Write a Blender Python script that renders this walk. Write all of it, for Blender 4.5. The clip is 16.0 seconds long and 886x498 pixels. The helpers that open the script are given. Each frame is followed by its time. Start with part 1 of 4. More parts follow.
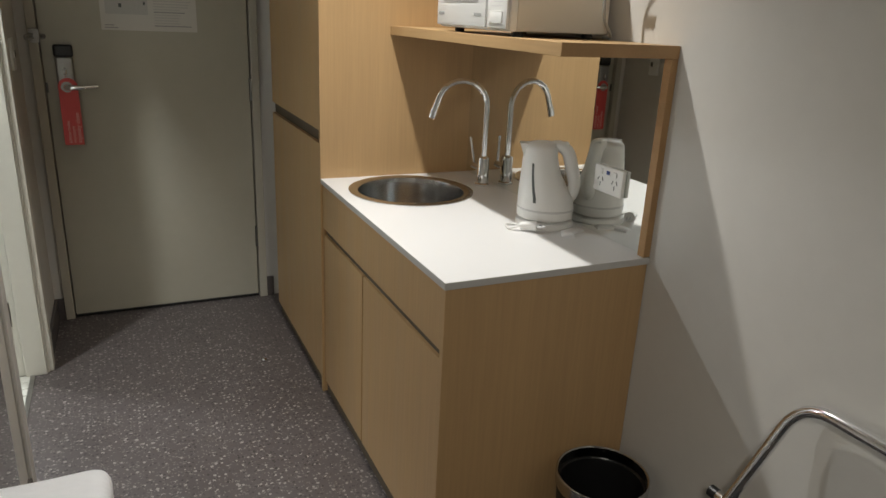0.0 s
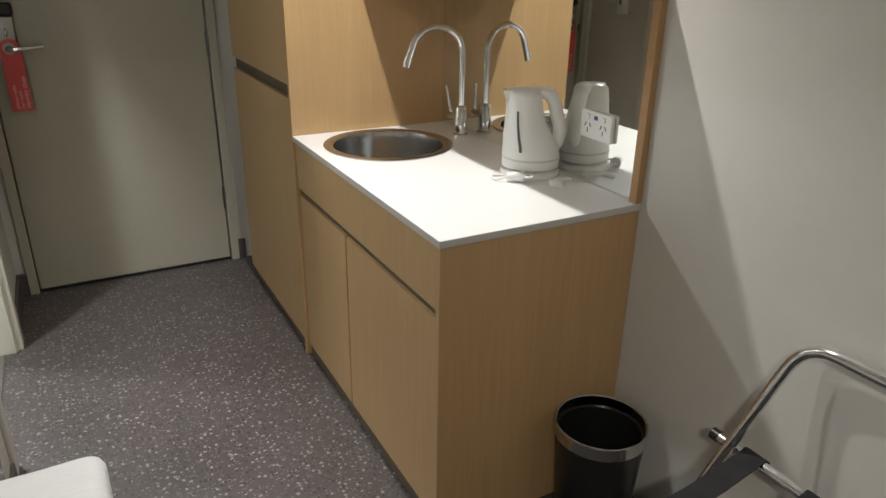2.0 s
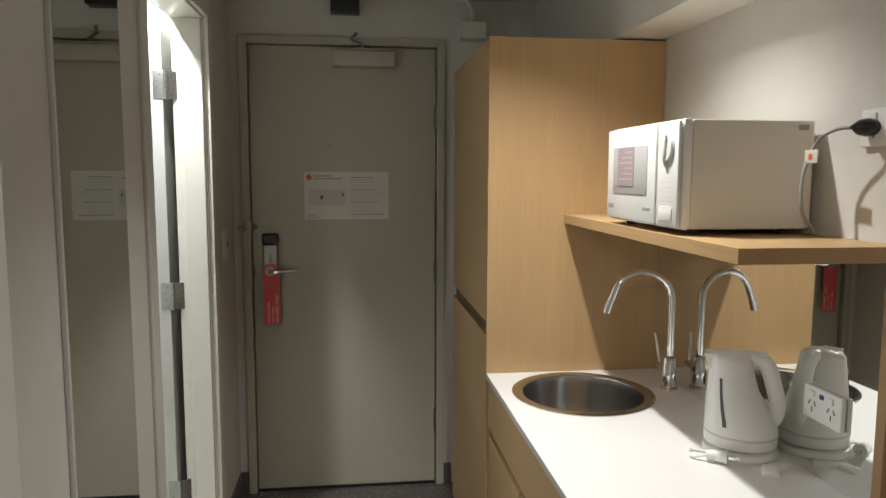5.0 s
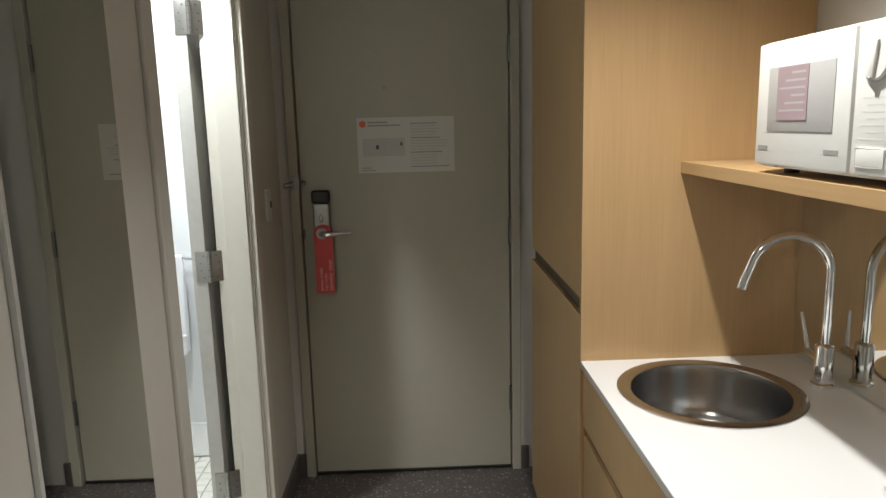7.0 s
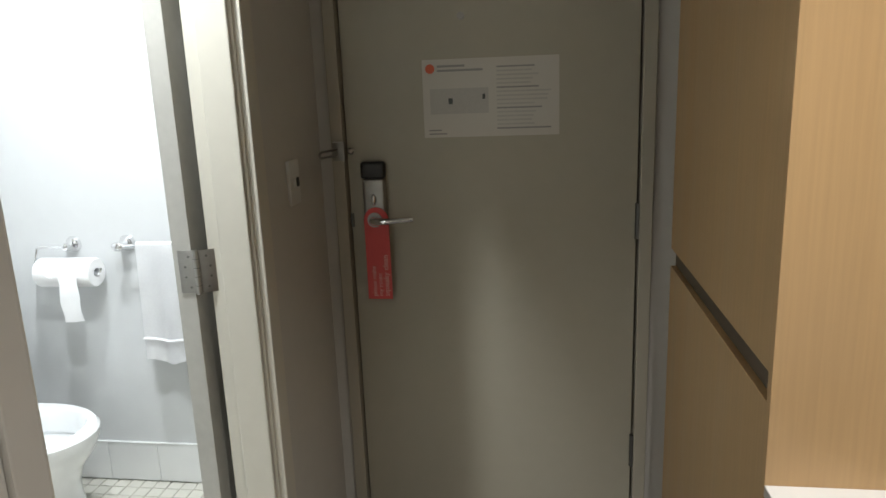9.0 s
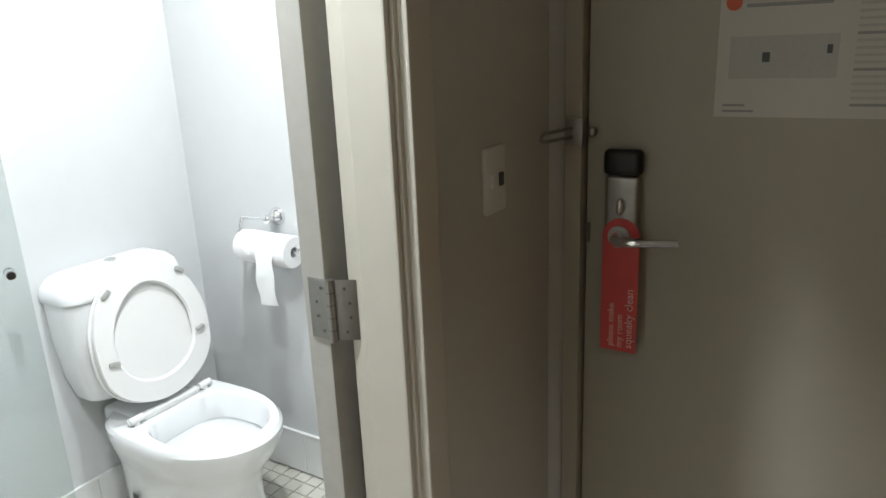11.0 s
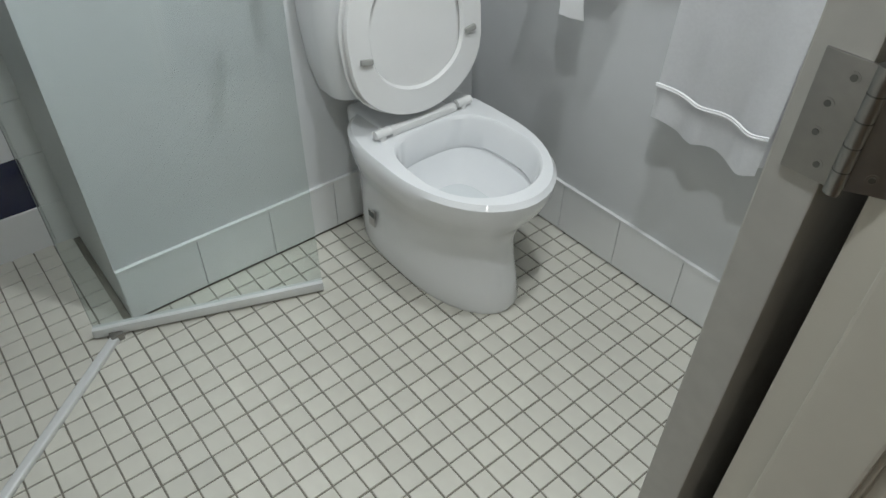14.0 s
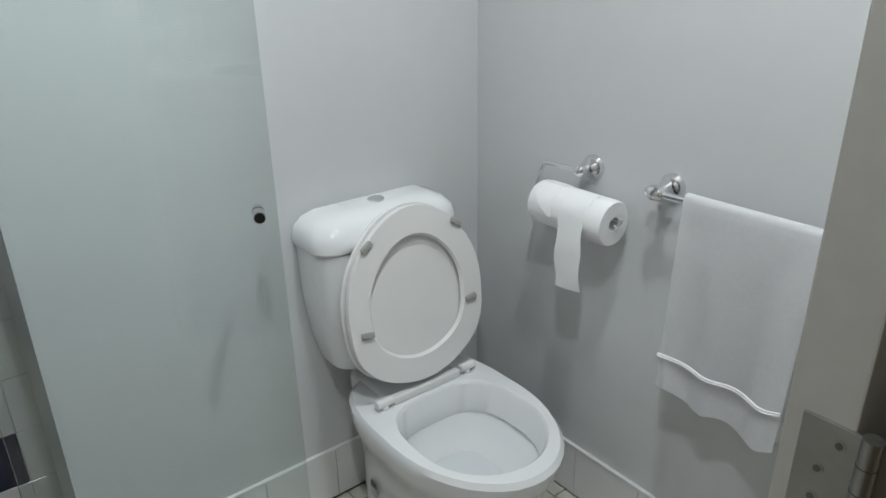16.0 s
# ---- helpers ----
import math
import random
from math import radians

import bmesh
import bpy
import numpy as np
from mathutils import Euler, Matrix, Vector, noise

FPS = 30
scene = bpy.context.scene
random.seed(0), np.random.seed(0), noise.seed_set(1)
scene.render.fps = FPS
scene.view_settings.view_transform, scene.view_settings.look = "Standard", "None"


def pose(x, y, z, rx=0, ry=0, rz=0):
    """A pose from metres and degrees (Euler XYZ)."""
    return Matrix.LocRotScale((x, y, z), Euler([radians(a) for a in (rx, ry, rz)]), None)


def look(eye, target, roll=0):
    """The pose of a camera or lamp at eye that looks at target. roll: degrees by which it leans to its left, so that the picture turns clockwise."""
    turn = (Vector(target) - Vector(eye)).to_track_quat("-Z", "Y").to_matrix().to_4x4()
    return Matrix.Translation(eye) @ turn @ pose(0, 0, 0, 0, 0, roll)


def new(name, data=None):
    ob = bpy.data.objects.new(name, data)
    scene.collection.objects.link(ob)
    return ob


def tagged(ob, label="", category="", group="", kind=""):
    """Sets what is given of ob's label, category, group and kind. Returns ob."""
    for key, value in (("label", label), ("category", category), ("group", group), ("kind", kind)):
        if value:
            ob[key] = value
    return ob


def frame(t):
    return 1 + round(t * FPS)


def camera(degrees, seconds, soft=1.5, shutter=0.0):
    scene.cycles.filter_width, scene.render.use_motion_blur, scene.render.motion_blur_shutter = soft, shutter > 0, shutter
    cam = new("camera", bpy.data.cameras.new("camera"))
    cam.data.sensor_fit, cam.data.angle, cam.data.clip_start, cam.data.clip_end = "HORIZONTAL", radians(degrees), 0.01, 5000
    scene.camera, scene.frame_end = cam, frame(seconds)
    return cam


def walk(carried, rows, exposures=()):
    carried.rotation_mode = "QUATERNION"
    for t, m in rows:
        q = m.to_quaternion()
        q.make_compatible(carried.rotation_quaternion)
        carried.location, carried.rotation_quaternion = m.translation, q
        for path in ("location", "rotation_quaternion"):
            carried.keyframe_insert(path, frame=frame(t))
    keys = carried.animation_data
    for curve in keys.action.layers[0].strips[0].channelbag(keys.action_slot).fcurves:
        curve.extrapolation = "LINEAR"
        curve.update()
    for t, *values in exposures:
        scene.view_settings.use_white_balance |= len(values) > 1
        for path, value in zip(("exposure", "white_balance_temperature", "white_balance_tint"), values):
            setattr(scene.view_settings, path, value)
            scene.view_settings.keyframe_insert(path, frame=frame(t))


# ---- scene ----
cam = camera(64.9, 16.0)
PATH = [
    (0, (-0.626, -1.294, 1.403), (0.187, 0.418, 0.764), 2.7),
    (0.5, (-0.658, -1.233, 1.394), (0.194, 0.416, 0.649), 1.8),
    (1, (-0.664, -1.218, 1.381), (0.2, 0.366, 0.519), 1.5),
    (1.5, (-0.661, -1.22, 1.38), (0.218, 0.311, 0.44), 1.5),
    (2, (-0.66, -1.212, 1.4), (0.229, 0.404, 0.627), 1.0),
    (2.5, (-0.644, -1.203, 1.424), (0.223, 0.505, 0.849), 0.5),
    (3, (-0.567, -1.171, 1.463), (0.146, 0.658, 1.083), -0.4),
    (3.5, (-0.494, -1.153, 1.485), (0.049, 0.76, 1.271), -0.1),
    (5.8, (-0.391, -1.109, 1.485), (-0.31, 0.875, 1.249), -1.2),
    (6, (-0.384, -1.056, 1.475), (-0.341, 0.921, 1.18), -1.4),
    (6.5, (-0.387, -0.864, 1.473), (-0.346, 1.112, 1.164), -1.2),
    (7, (-0.414, -0.703, 1.468), (-0.352, 1.264, 1.11), -1.4),
    (7.5, (-0.362, -0.499, 1.456), (-0.412, 1.46, 1.056), -1.8),
    (8, (-0.32, -0.295, 1.45), (-0.466, 1.655, 1.031), -1.1),
    (8.2, (-0.321, -0.212, 1.438), (-0.489, 1.734, 1.004), -1.1),
    (10.5, (-0.313, 0.582, 1.409), (-1.064, 2.367, 0.911), -3.0),
    (11, (-0.41, 0.749, 1.422), (-1.42, 2.379, 0.855), -2.4),
    (11.5, (-0.511, 0.846, 1.41), (-1.887, 2.131, 0.733), -4.2),
    (12, (-0.601, 0.998, 1.419), (-2.303, 1.768, 0.704), -2.8),
    (12.5, (-0.674, 1.07, 1.401), (-2.396, 1.73, 0.627), -1.7),
    (13, (-0.827, 1.049, 1.371), (-2.4, 1.878, 0.454), -0.1),
    (13.5, (-0.919, 1.021, 1.338), (-2.289, 2.011, 0.269), -1.2),
    (14, (-0.951, 1.014, 1.289), (-2.111, 1.977, -0.025), 1.1),
    (14.5, (-0.956, 0.998, 1.282), (-2.034, 1.883, -0.152), -0.7),
    (15, (-0.969, 1.052, 1.273), (-2.081, 1.899, -0.158), -1.4),
    (15.5, (-0.983, 1.095, 1.302), (-2.3, 2.068, 0.154), -1.9),
    (16, (-0.98, 1.089, 1.364), (-2.437, 2.22, 0.591), -1.0),
]
walk(cam, [(t, look(eye, target, roll)) for t, eye, target, roll in PATH],
     [(0, -0.10), (1.5, 0.08), (2.2, 0.18), (3.5, 0.08), (8.0, 0.0), (10.5, 0.08), (11.0, -0.10), (11.6, -0.62), (12.2, -1.15), (14.0, -1.05), (15.0, -1.1), (16.0, -1.3)])

# ---- world, lights ----
world = bpy.data.worlds.new("world")
scene.world = world
world.use_nodes = True
world.node_tree.nodes["Background"].inputs[0].default_value = (0.02, 0.02, 0.025, 1)
world.node_tree.nodes["Background"].inputs[1].default_value = 0.2


def lamp(name, kind, where, target, watts, colour, size=0.05, cone=100.0, blend=0.3):
    data = bpy.data.lights.new(name, kind)
    data.energy, data.color = watts, colour
    if kind == "AREA":
        data.shape, data.size = "DISK", size
    else:
        data.shadow_soft_size = size
    if kind == "SPOT":
        data.spot_size, data.spot_blend = radians(cone), blend
    ob = new(name, data)
    ob.matrix_world = look(where, target)
    return ob


KITCHEN_LAMP = (-0.02, 0.46, 2.235)
ROOM_LAMP = (-1.40, -2.2, 2.33)
BATH_LAMP = (-1.52, 1.76, 2.28)
BATH_LAMP_2 = (-1.20, 1.24, 2.28)
lamp("kitchen_downlight_lamp", "SPOT", KITCHEN_LAMP, (0.06, 0.46, 0), 84, (1.0, 0.985, 0.935), 0.022, 112, 1.0)
lamp("room_lamp", "AREA", ROOM_LAMP, (-1.40, -2.2, 0), 26, (1.0, 0.95, 0.86), 0.18)
lamp("bath_lamp", "AREA", BATH_LAMP, (-1.52, 1.76, 0), 25, (0.91, 0.97, 1.0), 0.10)
lamp("bath_lamp", "AREA", BATH_LAMP_2, (-1.20, 1.24, 0), 23, (0.91, 0.97, 1.0), 0.06)


# ---- materials ----
def material(name, colour, rough=0.5, metal=0.0, vary=0.06, grain=60.0, bump=0.0, bump_scale=200.0, coat=0.0, spread=0.0, stretch=(1, 1, 1)):
    m = bpy.data.materials.new(name)
    m.use_nodes = True
    nt = m.node_tree
    b = nt.nodes["Principled BSDF"]
    b.inputs["Roughness"].default_value, b.inputs["Metallic"].default_value = rough, metal
    b.inputs["Coat Weight"].default_value = coat
    b.inputs["Base Color"].default_value = (*colour, 1)
    co = nt.nodes.new("ShaderNodeTexCoord")
    mp = nt.nodes.new("ShaderNodeMapping")
    mp.inputs["Scale"].default_value = stretch
    nt.links.new(co.outputs["Object"], mp.inputs["Vector"])
    if vary:
        fine = nt.nodes.new("ShaderNodeTexNoise")
        fine.inputs["Scale"].default_value, fine.inputs["Detail"].default_value = grain, 4
        broad = nt.nodes.new("ShaderNodeTexNoise")
        broad.inputs["Scale"].default_value, broad.inputs["Detail"].default_value = grain / 18, 3
        add = nt.nodes.new("ShaderNodeMath")
        add.operation = "ADD"
        for n, i in ((fine, 0), (broad, 1)):
            nt.links.new(mp.outputs["Vector"], n.inputs["Vector"])
            nt.links.new(n.outputs["Fac"], add.inputs[i])
        ramp = nt.nodes.new("ShaderNodeMapRange")
        ramp.inputs["From Min"].default_value, ramp.inputs["From Max"].default_value = 0.6, 1.4
        ramp.inputs["To Min"].default_value, ramp.inputs["To Max"].default_value = 1 - vary, 1 + vary
        nt.links.new(add.outputs[0], ramp.inputs["Value"])
        hsv = nt.nodes.new("ShaderNodeHueSaturation")
        hsv.inputs["Color"].default_value = (*colour, 1)
        last = ramp.outputs["Result"]
        if spread:
            info = nt.nodes.new("ShaderNodeObjectInfo")
            r2 = nt.nodes.new("ShaderNodeMapRange")
            r2.inputs["To Min"].default_value, r2.inputs["To Max"].default_value = 1 - spread, 1 + spread
            nt.links.new(info.outputs["Random"], r2.inputs["Value"])
            mul = nt.nodes.new("ShaderNodeMath")
            mul.operation = "MULTIPLY"
            nt.links.new(last, mul.inputs[0])
            nt.links.new(r2.outputs["Result"], mul.inputs[1])
            last = mul.outputs[0]
        nt.links.new(last, hsv.inputs["Value"])
        nt.links.new(hsv.outputs["Color"], b.inputs["Base Color"])
        rr = nt.nodes.new("ShaderNodeMapRange")
        rr.inputs["From Min"].default_value, rr.inputs["From Max"].default_value = 0.3, 0.7
        rr.inputs["To Min"].default_value, rr.inputs["To Max"].default_value = rough * 0.85, min(1, rough * 1.15)
        nt.links.new(broad.outputs["Fac"], rr.inputs["Value"])
        nt.links.new(rr.outputs["Result"], b.inputs["Roughness"])
    if bump:
        n = nt.nodes.new("ShaderNodeTexNoise")
        n.inputs["Scale"].default_value, n.inputs["Detail"].default_value = bump_scale, 3
        nt.links.new(mp.outputs["Vector"], n.inputs["Vector"])
        bp = nt.nodes.new("ShaderNodeBump")
        bp.inputs["Strength"].default_value, bp.inputs["Distance"].default_value = bump, 0.002
        nt.links.new(n.outputs["Fac"], bp.inputs["Height"])
        nt.links.new(bp.outputs["Normal"], b.inputs["Normal"])
    return m


def vinyl_material():
    m = material("vinyl_flecked", (0.083, 0.068, 0.064), 0.45, vary=0.10, grain=40, bump=0.12, bump_scale=160)
    nt = m.node_tree
    b = nt.nodes["Principled BSDF"]
    base = b.inputs["Base Color"].links[0].from_socket
    co = nt.nodes.new("ShaderNodeTexCoord")
    last = base
    for scale, keep, size, tint in ((62, 0.50, 0.30, (0.25, 0.225, 0.205, 1)), (110, 0.42, 0.36, (0.15, 0.13, 0.12, 1)), (80, 0.35, 0.36, (0.045, 0.037, 0.034, 1))):
        warp = nt.nodes.new("ShaderNodeTexNoise")
        warp.inputs["Scale"].default_value = scale * 1.3
        mixv = nt.nodes.new("ShaderNodeMix")
        mixv.data_type = "VECTOR"
        mixv.inputs[0].default_value = 0.012
        nt.links.new(co.outputs["Object"], warp.inputs["Vector"])
        nt.links.new(co.outputs["Object"], mixv.inputs[4])
        nt.links.new(warp.outputs["Color"], mixv.inputs[5])
        v = nt.nodes.new("ShaderNodeTexVoronoi")
        v.inputs["Scale"].default_value = scale
        nt.links.new(mixv.outputs[1], v.inputs["Vector"])
        near = nt.nodes.new("ShaderNodeMath")
        near.operation, near.inputs[1].default_value = "LESS_THAN", size
        nt.links.new(v.outputs["Distance"], near.inputs[0])
        sep = nt.nodes.new("ShaderNodeSeparateColor")
        nt.links.new(v.outputs["Color"], sep.inputs[0])
        pick = nt.nodes.new("ShaderNodeMath")
        pick.operation, pick.inputs[1].default_value = "LESS_THAN", keep
        nt.links.new(sep.outputs[0], pick.inputs[0])
        both = nt.nodes.new("ShaderNodeMath")
        both.operation = "MULTIPLY"
        nt.links.new(near.outputs[0], both.inputs[0])
        nt.links.new(pick.outputs[0], both.inputs[1])
        mix = nt.nodes.new("ShaderNodeMix")
        mix.data_type = "RGBA"
        nt.links.new(both.outputs[0], mix.inputs[0])
        nt.links.new(last, mix.inputs[6])
        mix.inputs[7].default_value = tint
        last = mix.outputs[2]
    nt.links.new(last, b.inputs["Base Color"])
    return m


def glass_material():
    m = bpy.data.materials.new("shower_glass")
    m.use_nodes = True
    b = m.node_tree.nodes["Principled BSDF"]
    b.inputs["Base Color"].default_value = (0.775, 0.825, 0.81, 1)
    b.inputs["Roughness"].default_value, b.inputs["Transmission Weight"].default_value, b.inputs["IOR"].default_value = 0.0, 1.0, 1.45
    return m


def striped_linen():
    m = material("striped_linen", (0.87, 0.88, 0.91), 0.75, vary=0.03, grain=30)
    nt = m.node_tree
    b = nt.nodes["Principled BSDF"]
    co = nt.nodes.new("ShaderNodeTexCoord")
    w = nt.nodes.new("ShaderNodeTexWave")
    w.bands_direction = "Y"
    w.inputs["Scale"].default_value, w.inputs["Distortion"].default_value = 22, 0.6
    nt.links.new(co.outputs["Object"], w.inputs["Vector"])
    bp = nt.nodes.new("ShaderNodeBump")
    bp.inputs["Strength"].default_value, bp.inputs["Distance"].default_value = 0.25, 0.003
    nt.links.new(w.outputs["Fac"], bp.inputs["Height"])
    nt.links.new(bp.outputs["Normal"], b.inputs["Normal"])
    return m


def glow(name, colour, strength):
    m = bpy.data.materials.new(name)
    m.use_nodes = True
    b = m.node_tree.nodes["Principled BSDF"]
    b.inputs["Emission Color"].default_value, b.inputs["Emission Strength"].default_value = (*colour, 1), strength
    return m


OAK = material("oak_laminate", (0.480, 0.310, 0.150), 0.42, vary=0.10, grain=46, bump=0.03, bump_scale=90, stretch=(3.0, 3.0, 0.10))
OAK_FLAT = material("oak_laminate_lengthwise", (0.480, 0.310, 0.150), 0.42, vary=0.10, grain=46, bump=0.03, bump_scale=90, stretch=(3.0, 0.10, 3.0))
OAK_EDGE = material("oak_edging", (0.40, 0.235, 0.105), 0.5, vary=0.10, grain=60, stretch=(3, 0.2, 3))
# dark brown that paints the shade in cabinet grooves, door gaps and plinth recesses
RECESS_SHADE = material("recess_shade_brown", (0.10, 0.075, 0.05), 0.6, vary=0.05)
COUNTER = material("white_laminate", (0.82, 0.815, 0.81), 0.30, vary=0.008, grain=6)
COUNTER_EDGE = material("pale_grey_edging", (0.52, 0.51, 0.49), 0.4, vary=0.03)
VINYL = vinyl_material()
CARPET = material("dark_carpet", (0.055, 0.047, 0.042), 0.95, vary=0.35, grain=260, bump=0.6, bump_scale=500)
WALL = material("off_white_wall_paint", (0.62, 0.60, 0.56), 0.6, vary=0.025, grain=22, bump=0.05, bump_scale=260)
DOOR_PAINT = material("greige_door_paint", (0.40, 0.375, 0.30), 0.42, vary=0.03, grain=20, bump=0.02)
FRAME_PAINT = material("cream_trim_gloss_paint", (0.66, 0.63, 0.55), 0.35, vary=0.03, grain=25)
FRAME_DARK = material("greige_frame_paint", (0.44, 0.41, 0.335), 0.42, vary=0.03, grain=20)
LEAF_EDGE = material("worn_door_edge_paint", (0.50, 0.49, 0.455), 0.45, vary=0.08, grain=40)
CEILING = material("ceiling_paint", (0.66, 0.645, 0.60), 0.75, vary=0.02, grain=18)
SKIRT = material("dark_vinyl_skirting", (0.105, 0.09, 0.085), 0.5, vary=0.08, grain=50)
BATH_WALL = material("white_bath_paint", (0.60, 0.61, 0.615), 0.34, vary=0.02, grain=16, bump=0.03, bump_scale=150)
TILE_WHITE = material("white_glazed_tile", (0.74, 0.745, 0.74), 0.16, vary=0.025, grain=12, spread=0.025, coat=0.3)
TILE_BLUE = material("navy_glazed_tile", (0.010, 0.013, 0.045), 0.13, vary=0.10, grain=14, spread=0.12, coat=0.3)
TILE_FLOOR = material("cream_mosaic_tile", (0.60, 0.585, 0.52), 0.35, vary=0.05, grain=25, spread=0.04)
GROUT = material("grey_floor_grout", (0.215, 0.20, 0.165), 0.9, vary=0.20, grain=60)
GROUT_WALL = material("pale_wall_grout", (0.71, 0.715, 0.71), 0.9, vary=0.05, grain=60)
CERAMIC = material("white_vitreous_china", (0.82, 0.83, 0.84), 0.10, vary=0.012, grain=10, coat=0.5)
SEAT_PLASTIC = material("white_seat_plastic", (0.80, 0.80, 0.79), 0.22, vary=0.015, grain=14)
BUMPER = material("grey_rubber_buffer", (0.36, 0.36, 0.34), 0.5, vary=0.05)
WATER = material("bowl_water", (0.66, 0.69, 0.70), 0.03, vary=0.01)
CHROME = material("chrome", (0.78, 0.78, 0.79), 0.08, 1.0, vary=0.03, grain=30)
STEEL = material("brushed_steel", (0.50, 0.495, 0.49), 0.19, 1.0, vary=0.06, grain=70)
SATIN = material("satin_steel", (0.36, 0.35, 0.33), 0.38, 1.0, vary=0.10, grain=60)
DARK_METAL = material("dark_screw", (0.17, 0.17, 0.16), 0.4, 0.8, vary=0.05)
ALU = material("white_coated_aluminium", (0.68, 0.69, 0.68), 0.35, 0.2, vary=0.05, grain=60)
MIRROR = material("mirror_silver", (0.86, 0.88, 0.86), 0.015, 1.0, vary=0)
GLASS = glass_material()
BLACK = material("black_plastic", (0.014, 0.014, 0.014), 0.35, vary=0.1)
WEB = material("black_webbing", (0.016, 0.016, 0.018), 0.85, vary=0.25, grain=400, bump=0.3, bump_scale=600)
WHITE_PLASTIC = material("white_appliance_plastic", (0.78, 0.775, 0.75), 0.30, vary=0.015, grain=20)
CREAM_METAL = material("cream_enamelled_steel", (0.70, 0.66, 0.58), 0.35, vary=0.02, grain=20, bump=0.02)
LIGHT_INK = material("light_grey_ink", (0.62, 0.61, 0.60), 0.4, vary=0.03)
FAINT_INK = material("faint_grey_ink", (0.70, 0.695, 0.68), 0.4, vary=0.02)
PALE_GREY = material("pale_grey_print", (0.44, 0.43, 0.42), 0.4, vary=0.03)
MAUVE = material("mauve_sticker", (0.36, 0.27, 0.29), 0.4, vary=0.04)
GREY_INK = material("grey_ink", (0.30, 0.30, 0.29), 0.6, vary=0.04)
DARK_INK = material("dark_ink", (0.08, 0.09, 0.085), 0.6, vary=0.04)
PAPER = material("white_paper", (0.57, 0.55, 0.50), 0.55, vary=0.02, grain=25)
TISSUE = material("tissue_paper", (0.84, 0.84, 0.85), 0.9, vary=0.02, grain=30, bump=0.15, bump_scale=150)
CARD = material("cardboard_core", (0.16, 0.13, 0.11), 0.85, vary=0.1)
RED = material("coral_red_card", (0.66, 0.075, 0.07), 0.45, vary=0.05, grain=30)
PINK_INK = material("pale_pink_ink", (0.85, 0.55, 0.50), 0.5, vary=0.02)
ORANGE_INK = material("orange_red_ink", (0.62, 0.12, 0.05), 0.5, vary=0.02)
BLUE_INK = material("blue_plastic_dot", (0.03, 0.06, 0.22), 0.4, vary=0.02)
TOWEL = material("white_terry_towel", (0.92, 0.92, 0.93), 0.95, vary=0.04, grain=160)
LINEN = striped_linen()
LENS_WARM = glow("warm_lamp_glass", (1.0, 0.85, 0.65), 14)
LENS_COOL = glow("cool_lamp_glass", (0.93, 0.97, 1.0), 10)
LENS_OFF = material("frosted_lens", (0.7, 0.7, 0.68), 0.4, vary=0.01)


# ---- building helpers ----
def link(name, bm, mat, parent=None, label="", smooth=False):
    me = bpy.data.meshes.new(name)
    bmesh.ops.recalc_face_normals(bm, faces=bm.faces)
    if smooth:
        for f in bm.faces:
            f.smooth = True
        for e in bm.edges:
            if len(e.link_faces) == 2 and e.calc_face_angle(0) > radians(38):
                e.smooth = False
    bm.to_mesh(me)
    bm.free()
    me.materials.append(mat)
    ob = new(name, me)
    if parent is not None:
        ob.parent = parent
    if label:
        tagged(ob, label)
    return ob


def part(name, bm, mat, parent, label="", smooth=True):
    return link(name, bm, mat, parent, label, smooth)


def thing(name, where, label, category, group="", turn=0.0, kind=""):
    ob = new(name)
    ob.empty_display_size = 0.05
    ob.matrix_basis = pose(*where, 0, 0, turn)
    return tagged(ob, label, category, group, kind)


def merge(bm, other):
    me = bpy.data.meshes.new("tmp")
    other.to_mesh(me)
    other.free()
    bm.from_mesh(me)
    bpy.data.meshes.remove(me)
    return bm


def box(x0, x1, y0, y1, z0, z1, bevel=0.0, seg=2, bm=None):
    b = bmesh.new()
    bmesh.ops.create_cube(b, size=1)
    for v in b.verts:
        v.co = ((x0 + x1) / 2 + v.co.x * (x1 - x0), (y0 + y1) / 2 + v.co.y * (y1 - y0), (z0 + z1) / 2 + v.co.z * (z1 - z0))
    if bevel:
        bmesh.ops.bevel(b, geom=b.edges[:], offset=bevel, segments=seg, affect="EDGES", profile=0.6)
    return merge(bm, b) if bm else b


def rod(a, b, r, r2=None, seg=20, bm=None, cap=True):
    m = bmesh.new()
    a, b = Vector(a), Vector(b)
    bmesh.ops.create_cone(m, cap_ends=cap, segments=seg, radius1=r, radius2=r if r2 is None else r2, depth=(b - a).length)
    bmesh.ops.transform(m, matrix=Matrix.Translation((a + b) / 2) @ (b - a).to_track_quat("Z", "Y").to_matrix().to_4x4(), verts=m.verts)
    return merge(bm, m) if bm else m


def ball(c, r, squash=(1, 1, 1), bm=None, seg=16):
    m = bmesh.new()
    bmesh.ops.create_uvsphere(m, u_segments=seg, v_segments=seg // 2, radius=r)
    bmesh.ops.transform(m, matrix=Matrix.Translation(c) @ Matrix.Diagonal((*squash, 1)), verts=m.verts)
    return merge(bm, m) if bm else m


def loft(rings, cap0=True, cap1=True, bm=None):
    b = bm or bmesh.new()
    rows = [[b.verts.new(p) for p in ring] for ring in rings]
    n = len(rows[0])
    for r0, r1 in zip(rows, rows[1:]):
        for i in range(n):
            b.faces.new((r0[i], r0[(i + 1) % n], r1[(i + 1) % n], r1[i]))
    if cap0:
        b.faces.new(rows[0])
    if cap1:
        b.faces.new(rows[-1])
    return b


